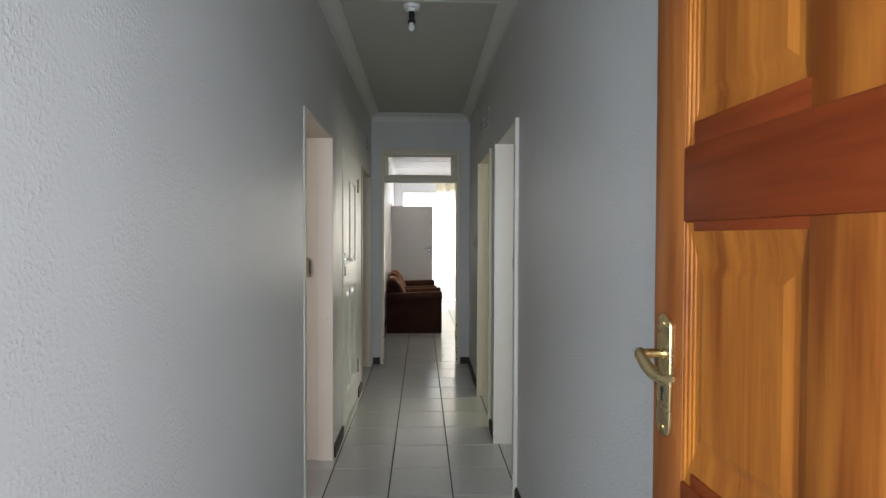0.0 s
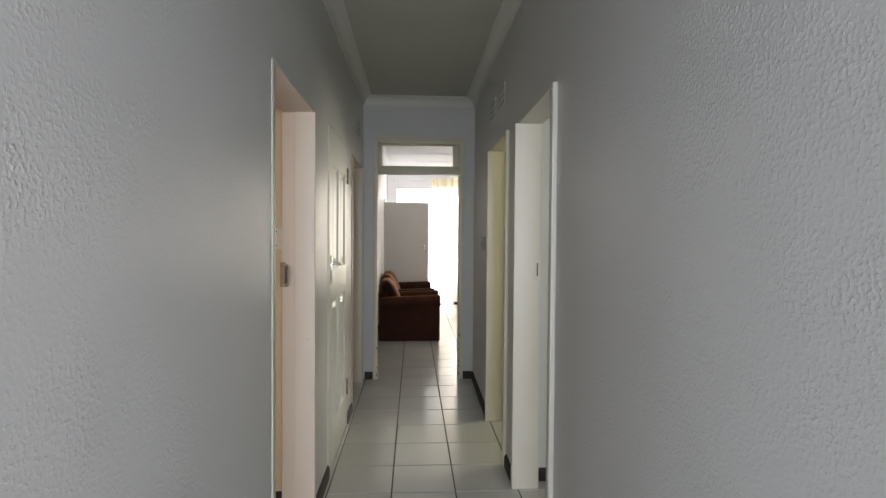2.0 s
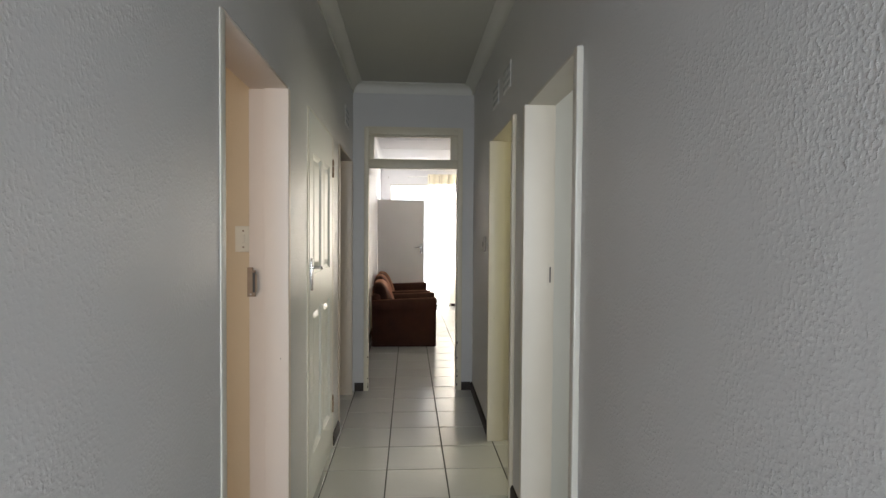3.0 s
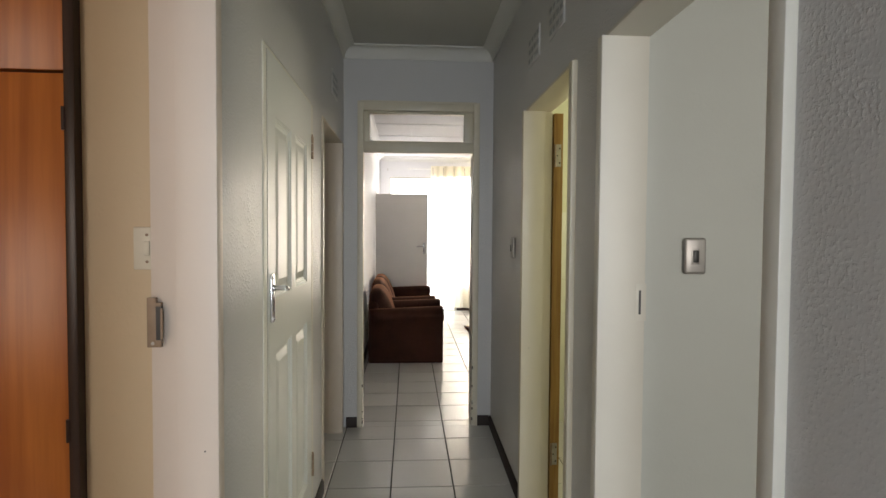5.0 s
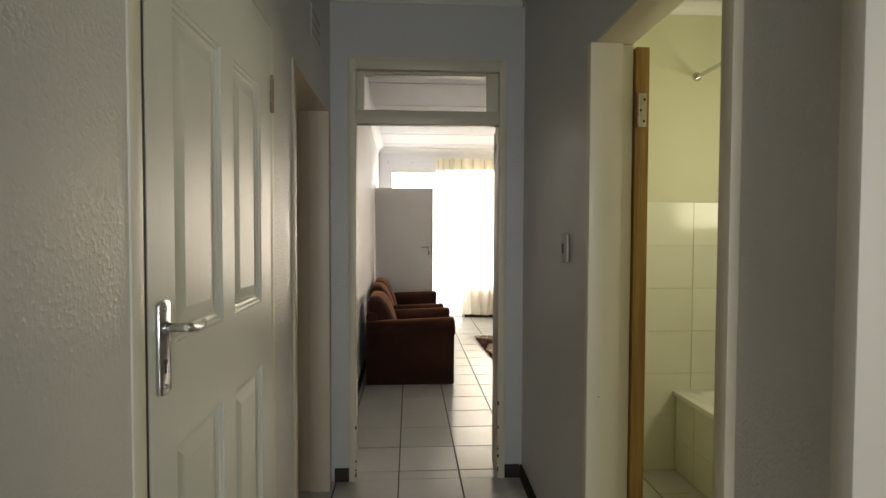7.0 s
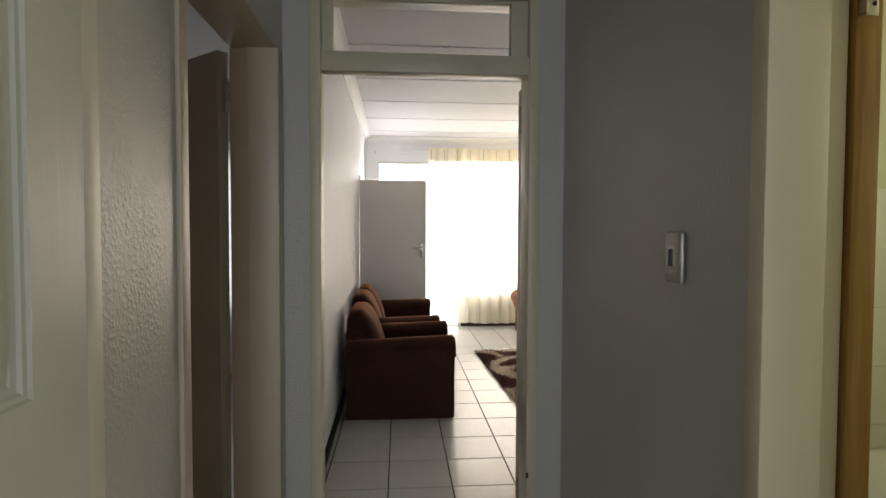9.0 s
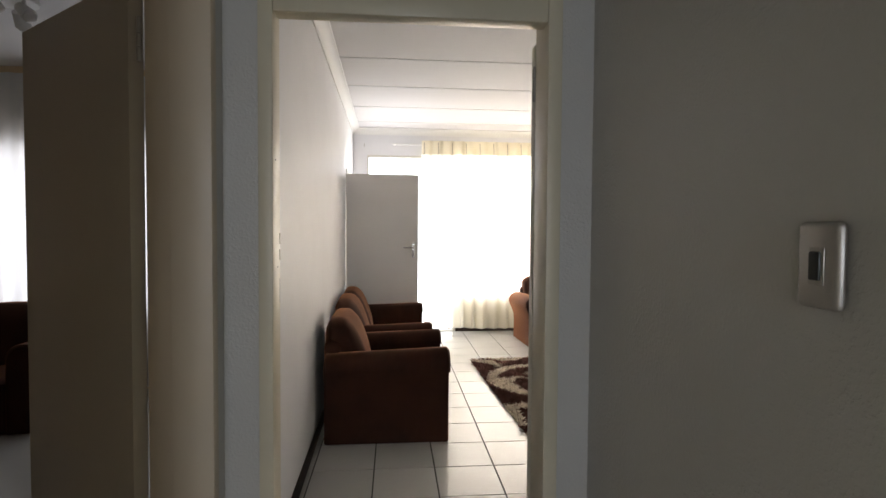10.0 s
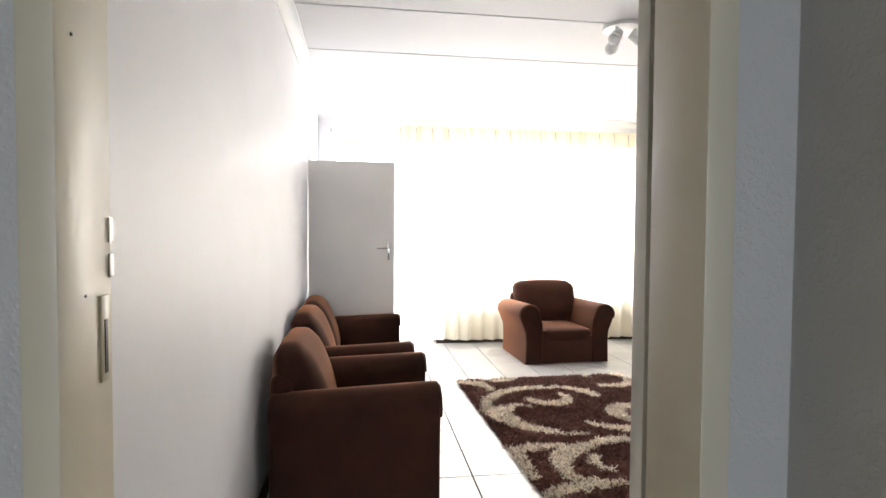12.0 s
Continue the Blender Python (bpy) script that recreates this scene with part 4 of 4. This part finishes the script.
while x < 3.8:
    bm = bmesh.new()
    rod(bm, (x, 5.585, 2.60), (x + 0.006, 5.578, 2.455), 0.005, 0.004, seg=8)
    rod(bm, (x + 0.006, 5.578, 2.455), (x - 0.012, 5.578, 2.435), 0.005, 0.003, seg=8)
    part("pinch_pleat", bm, CREASE_SHADE, cur, "dark sliver for a pleat's shadow crease")
    x += 0.19

fd = thing("door_7", "grey-white flush front door standing open at right angles", "door", kind="structure")
leaf = part("leaf", boxed(-0.420, 0.392, 4.43, 4.472, 0.012, 2.045, bevel=0.003), DOOR_GREY, fd)
lever_handle(leaf, 0.335, 1.225, 4.43, -1, -1, CHROME, "chrome handle plate", wide=0.013)
bm = bmesh.new()
XW = -0.431
for y0, y1 in ((4.50, 4.555), (5.415, 5.47)):
    box(bm, XW - 0.19, XW + 0.012, y0, y1, 0.0, 2.06, bevel=0.004)
box(bm, XW - 0.19, XW + 0.012, 4.50, 5.47, 2.06, 2.11, bevel=0.004)
part("frame", bm, FRAME, fd)
for z in (1.80, 0.25):
    hinge(fd, (-0.424, 4.49, z), 0.10)

nail = thing("wall_hook", "small dark hook in the wall above the front door", "hook")
bm = bmesh.new()
rod(bm, (-0.29, 5.752, 2.56), (-0.29, 5.715, 2.56), 0.007, seg=8)
rod(bm, (-0.29, 5.715, 2.56), (-0.29, 5.712, 2.59), 0.005, seg=8)
part("pin", bm, STEEL, nail)
nail = thing("wall_hook", "small dark hook high on the pale wall", "hook")
bm = bmesh.new()
rod(bm, (1.345, -2.383, 2.067), (1.345, -2.400, 2.067), 0.004, seg=8)
rod(bm, (1.345, -2.400, 2.067), (1.345, -2.402, 2.085), 0.003, seg=8)
part("pin", bm, STEEL, nail)

spot = thing("ceiling_spotlight", "round white ceiling light with swivel spot lamps", "lamp", at=Matrix.Translation((1.86, 2.745, TOP)))
bm = bmesh.new()
rod(bm, (0, 0, 0), (0, 0, -0.022), 0.135, 0.128, seg=32)
part("base", bm, WHITE_PLASTIC, spot)
for k in range(3):
    a = radians(100 + 120 * k)
    c, s = math.cos(a), math.sin(a)
    bm = bmesh.new()
    rod(bm, (c * 0.085, s * 0.085, -0.02), (c * 0.085, s * 0.085, -0.065), 0.012, seg=12)
    part("stem", bm, WHITE_PLASTIC, spot)
    bm = bmesh.new()
    rod(bm, (c * 0.055, s * 0.055, -0.055), (c * 0.125, s * 0.125, -0.115), 0.032, 0.044, seg=20)
    head = part("spot_head", bm, WHITE_PLASTIC, spot)
    bm = bmesh.new()
    ball(bm, (c * 0.128, s * 0.128, -0.120), 0.036, seg=16)
    part("bulb", bm, BULB, head)


# ---- seats ----
def cushion(bm, x0, x1, y0, y1, z0, z1, r=0.05, puff=0.02, n=8):
    """A soft block: rounded box, its large faces swollen."""
    tmp = bmesh.new()
    bmesh.ops.create_cube(tmp, size=2.0)
    bmesh.ops.subdivide_edges(tmp, edges=tmp.edges, cuts=n, use_grid_fill=True)
    h = Vector(((x1 - x0) / 2, (y1 - y0) / 2, (z1 - z0) / 2))
    c = Vector(((x1 + x0) / 2, (y1 + y0) / 2, (z1 + z0) / 2))
    for v in tmp.verts:
        p = Vector((v.co.x * h.x, v.co.y * h.y, v.co.z * h.z))
        core = Vector([max(-(h[i] - r), min(h[i] - r, p[i])) for i in range(3)])
        d = p - core
        if d.length > 1e-6:
            p = core + d.normalized() * r
        for i in range(3):
            j, k = (i + 1) % 3, (i + 2) % 3
            if abs(v.co[i]) > 0.99:
                p[i] += math.copysign(puff * (1 - v.co[j] ** 2) * (1 - v.co[k] ** 2), v.co[i])
        v.co = c + p
    me = bpy.data.meshes.new("tmp")
    tmp.to_mesh(me)
    tmp.free()
    bm.from_mesh(me)
    bpy.data.meshes.remove(me)
    return bm


def roll_outline(half, inset=0.0, flare=0.0):
    """Front outline of a scroll arm on the +x side: inner foot, flared foot, waist, round roll."""
    cx, cz, r = half - 0.056 + flare, 0.515, 0.103 + 0.2 * flare - inset
    return [(cx + r * math.cos(radians(a)), cz + r * 0.95 * math.sin(radians(a))) for a in range(-24, 186, 10)]


def rolled_arm(side, half, depth, front, flare=0.0):
    """Scroll arm that runs along y. side: -1 or +1."""
    inn = half - 0.165
    pts = [(inn, 0.008), (half + 0.022, 0.008), (half + 0.019, 0.12), (half + 0.018, 0.24), (half + 0.022, 0.33), (half + 0.030 + 0.7 * flare, 0.41), *roll_outline(half, flare=flare), (inn, 0.42)]
    bm = prism(bmesh.new(), [(side * x, z) for x, z in pts], "y", front, depth, bevel=0.016, seg=3)
    for v in bm.verts:
        t = max(0.0, (v.co.y - front) / (depth - front))
        f = min(1.0, max(0.0, (v.co.z - 0.10) / 0.36))
        if f > 0:
            v.co.z += f * (0.010 - 0.030 * t + 0.006 * noise.noise(v.co * 4))
            v.co.x += f * 0.006 * noise.noise(v.co * 5 + Vector((7, 0, 0)))
    return bm


def seat(name, label, category, width, seats, m, group="", flare=0.0):
    """Upholstered seat that faces -y. Origin at the floor under its middle."""
    ob = thing(name, label, category, group, at=m)
    half, d0, d1 = width / 2, -0.42, 0.41
    inner = half - 0.165
    part("base", boxed(-inner - 0.01, inner + 0.01, d0 + 0.004, d1 - 0.02, 0.008, 0.30, bevel=0.02), SUEDE, ob)
    for sx in (-1, 1):
        arm = part("arm", rolled_arm(sx, half, d1 - 0.01, d0, flare), SUEDE, ob)
        bm = bmesh.new()
        pts = [(sx * x, d0 - 0.002, z) for x, z in roll_outline(half, 0.006, flare)]
        for p, q in zip(pts, pts[1:]):
            rod(bm, p, q, 0.0055, seg=8)
        part("piping", bm, PIPING, arm)
    w = 2 * inner / seats
    for i in range(seats):
        x0 = -inner + w * i
        part("seat_cushion", cushion(bmesh.new(), x0 + 0.003, x0 + w - 0.003, d0 + 0.006, 0.20, 0.225, 0.366, r=0.034, puff=0.010), SUEDE, ob)
        lo, hi = x0 - 0.075 * (i == 0), x0 + w + 0.075 * (i == seats - 1)
        bm = cushion(bmesh.new(), lo + 0.004, hi - 0.004, 0.100, 0.370, 0.32, 0.80, r=0.085, puff=0.014)
        for v in bm.verts:
            t = (v.co.z - 0.32) / 0.47
            k = (v.co.x - (lo + hi) / 2) / ((hi - lo) / 2)
            thick = 0.30 - 0.135 * max(0.0, t) ** 1.8
            v.co.y = 0.405 - (0.37 - v.co.y) / 0.27 * thick
            v.co.z += 0.012 * (1 - k * k) * max(0, t) + 0.005 * noise.noise(v.co * 5)
            v.co.x += 0.045 * k * (max(0.0, t) - 0.5)
        part("back_cushion", bm, SUEDE, ob)
    bm = boxed(-half + 0.05, half - 0.05, 0.29, d1, 0.020, 0.68, bevel=0.05, seg=3)
    part("backrest", bm, SUEDE, ob)
    for sx in (-1, 1):
        for y in (d0 + 0.07, d1 - 0.07):
            bm = bmesh.new()
            rod(bm, (sx * (half - 0.08), y, 0.0), (sx * (half - 0.08), y, 0.012), 0.02, 0.024, seg=12)
            part("foot", bm, BLACK, ob)
    return ob


seat("armchair", "dark brown suede armchair with rolled arms against the white wall", "armchair", 0.80, 1, pose(0.060, 2.215, 0, 0, 0, 90), "brown suede suite")
seat("two_seater_sofa", "dark brown suede two-seater sofa with rolled arms against the wall", "sofa", 1.40, 2, pose(0.010, 3.52, 0, 0, 0, 90.5), "brown suede suite")
seat("armchair", "brown suede armchair with rolled arms in front of the curtain", "armchair", 0.88, 1, pose(2.195, 4.975, 0, 0, 0, 2.4), "brown suede suite", flare=0.034)

# seen past the open door of the far left room
seat("armchair", "brown suede armchair in the side room beside its curtain", "armchair", 0.82, 1, pose(-2.80, 2.50, 0, 0, 0, 8), "brown suede suite")
cur = thing("curtain", "bluish white sheer curtain over the side room's window", "curtain")
part("cloth", curtain_sheet(-3.66, -0.75, 0.05, 2.70, 0.022, at=3.10, n=380), SHEER, cur)
copy_thing(spot, Matrix.Translation((-2.16, 1.76, TOP - 0.02)))


# ---- shag rug ----
RUG = pose(1.793, 2.925, 0, 0, 0, 2.2)
RW, RL = 0.80, 1.125
ARCS = []   # spiral scrolls: centre, start radius, end radius, start angle, sweep, width


def scroll(cx, cy, r0, r1, a0, sweep, w0, w1):
    ARCS.append((cx, cy, r0, r1, radians(a0), radians(sweep), w0, w1))


scroll(-0.207, 0.255, 0.54, 0.535, 68, 205, 0.060, 0.045)
scroll(-0.207, 0.255, 0.44, 0.50, 166, 84, 0.085, 0.060)
scroll(-0.47, 0.27, 0.10, 0.09, 200, -190, 0.040, 0.025)
scroll(-0.15, 0.52, 0.19, 0.13, 178, 225, 0.060, 0.060)
scroll(-0.12, 0.44, 0.37, 0.38, 4, 72, 0.055, 0.060)
scroll(-0.80, 0.82, 0.24, 0.22, 95, -115, 0.070, 0.060)
scroll(-0.40, 1.25, 0.19, 0.19, 212, 125, 0.055, 0.060)
scroll(0.58, 0.97, 0.24, 0.19, 226, 284, 0.060, 0.060)
scroll(0.37, 0.03, 0.20, 0.07, 70, 400, 0.085, 0.045)
scroll(0.33, 0.30, 0.58, 0.60, 220, 85, 0.040, 0.090)
scroll(-0.25, -0.80, 0.475, 0.32, 50, 46, 0.070, 0.070)
scroll(-0.25, -0.80, 0.315, 0.33, 88, 112, 0.070, 0.085)
scroll(-0.25, -0.80, 0.33, 0.17, 196, 66, 0.075, 0.045)
scroll(-0.24, -0.73, 0.115, 0.12, 115, 130, 0.035, 0.050)
scroll(-0.60, -1.40, 0.95, 0.96, 103, -27, 0.060, 0.060)
scroll(0.20, -0.70, 0.99, 0.99, 168, 22, 0.055, 0.065)
scroll(-0.62, -1.20, 0.20, 0.20, 60, 140, 0.060, 0.060)
scroll(0.42, -0.62, 0.32, 0.09, 120, 430, 0.075, 0.045)
scroll(0.72, 0.45, 0.18, 0.10, 210, 260, 0.060, 0.040)


def cream(x, y):
    """Whether a tuft at (x, y) belongs to a pale scroll."""
    for cx, cy, r0, r1, a0, sw, w0, w1 in ARCS:
        dx, dy = x - cx, y - cy
        r = math.hypot(dx, dy)
        if r > max(r0, r1) + 0.12:
            continue
        a = math.atan2(dy, dx) - a0
        s = 1 if sw > 0 else -1
        a = (a * s) % (2 * math.pi)
        while a <= abs(sw):
            u = a / abs(sw)
            if abs(r - (r0 + (r1 - r0) * u)) < (w0 + (w1 - w0) * u) * (0.55 + 0.45 * math.sin(math.pi * min(1, u * 1.15 + 0.08))):
                return True
            a += 2 * math.pi
    return False


rug = thing("shag_rug", "brown shag rug with cream scrolls on the tiles", "rug", at=RUG)
part("backing", boxed(-RW, RW, -RL, RL, 0.001, 0.012, bevel=0.004), SHAG_BROWN, rug)
rnd = random.Random(4)
verts = {True: [], False: []}
faces = {True: [], False: []}
step = 0.0135
nx, ny = int(2 * RW / step), int(2 * RL / step)
for i in range(nx + 1):
    for j in range(ny + 1):
        x = -RW + 2 * RW * i / nx + rnd.uniform(-0.006, 0.006)
        y = -RL + 2 * RL * j / ny + rnd.uniform(-0.006, 0.006)
        k = cream(x, y)
        for _ in range(2):
            a = rnd.uniform(0, 2 * math.pi)
            w, h = rnd.uniform(0.005, 0.008), rnd.uniform(0.018, 0.030)
            lx, ly = rnd.gauss(0, 0.016), rnd.gauss(0, 0.016)
            c, s = math.cos(a) * w, math.sin(a) * w
            n0 = len(verts[k])
            verts[k] += [(x - c, y - s, 0.008), (x + c, y + s, 0.008), (x + lx + c * 0.6, y + ly + s * 0.6, h), (x + lx - c * 0.6, y + ly - s * 0.6, h)]
            faces[k].append((n0, n0 + 1, n0 + 2, n0 + 3))
for k, mat, nm in ((True, SHAG_CREAM, "cream_pile"), (False, SHAG_BROWN, "brown_pile")):
    me = bpy.data.meshes.new(nm)
    me.from_pydata(verts[k], [], faces[k])
    me.materials.append(mat)
    ob = new(nm, me)
    ob.parent = rug
    tagged(ob, kind="stuff")

# ---- bathroom wall tiles ----
wn_ = bpy.data.objects["wall_bath_north"]
tile_me = {}
JOINT_X = 1.761


def wall_tile_mesh(w, h):
    key = (round(w, 3), round(h, 3))
    if key not in tile_me:
        bm = boxed(-w / 2, w / 2, -0.003, 0.0, -h / 2, h / 2, bevel=0.0012, seg=1)
        me = bpy.data.meshes.new("wall_tile")
        bm.to_mesh(me)
        bm.free()
        me.materials.append(WALL_TILE)
        tile_me[key] = me
    return tile_me[key]


for r in range(7):
    z1 = 1.614 - 0.2575 * r
    z0 = max(0.0, z1 - 0.2555)
    if z1 - z0 < 0.02:
        continue
    for c in range(6):
        x0 = max(0.906, JOINT_X + 0.2985 * (c - 3))
        x1 = min(2.49, JOINT_X + 0.2985 * (c - 2)) - 0.002
        if x1 - x0 < 0.02:
            continue
        x = (x0 + x1) / 2
        ob = new("wall_tile", wall_tile_mesh(x1 - x0, z1 - z0))
        ob.matrix_world = Matrix.Translation((x, -0.0585, (z0 + z1) / 2))
        ob.parent = wn_
panel_ob = [o for o in bpy.data.objects if o.name.startswith("front_panel")][0]
for r, (z0, z1) in enumerate(((0.005, 0.20), (0.203, 0.455))):
    for c in range(8):
        y = -0.17 - 0.2075 * c
        ob = new("wall_tile", wall_tile_mesh(0.204, z1 - z0))
        ob.matrix_world = Matrix.Translation((1.671, y, (z0 + z1) / 2)) @ pose(0, 0, 0, 0, 0, -90)
        ob.parent = panel_ob

# ---- floor tiles ----
PITCH, JOINT = 0.358, 0.0068
floor_me = {}


def floor_tile_mesh(w, d):
    key = (round(w, 3), round(d, 3))
    if key not in floor_me:
        bm = boxed(-w / 2, w / 2, -d / 2, d / 2, -0.010, 0.0, bevel=0.0018, seg=1)
        me = bpy.data.meshes.new("tile")
        bm.to_mesh(me)
        bm.free()
        me.materials.append(TILE)
        floor_me[key] = me
    return floor_me[key]


rt = random.Random(9)


def lay(x0, x1, y0, y1):
    """Tiles over a stretch of floor, cut at its edges, on the house's one grid."""
    for i in range(math.floor(x0 / PITCH + 1e-6), math.ceil(x1 / PITCH - 1e-6)):
        for j in range(math.floor(y0 / PITCH + 1e-6), math.ceil(y1 / PITCH - 1e-6)):
            a, b = max(x0, i * PITCH + JOINT / 2), min(x1, (i + 1) * PITCH - JOINT / 2)
            c, d = max(y0, j * PITCH + JOINT / 2), min(y1, (j + 1) * PITCH - JOINT / 2)
            if b - a < 0.006 or d - c < 0.006:
                continue
            ob = new("tile", floor_tile_mesh(b - a, d - c))
            ob.matrix_world = pose((a + b) / 2, (c + d) / 2, rt.uniform(-0.0006, 0.0), rt.uniform(-0.06, 0.06), rt.uniform(-0.06, 0.06), 0)
            ob.parent = floor


lay(THICK_L, THICK_R, -6.28, -0.11)
lay(-0.44, 4.20, -0.11, 5.75)
lay(THICK_R, 2.45, -2.20, -0.06)
lay(THICK_R, 2.40, -3.6, -2.385)
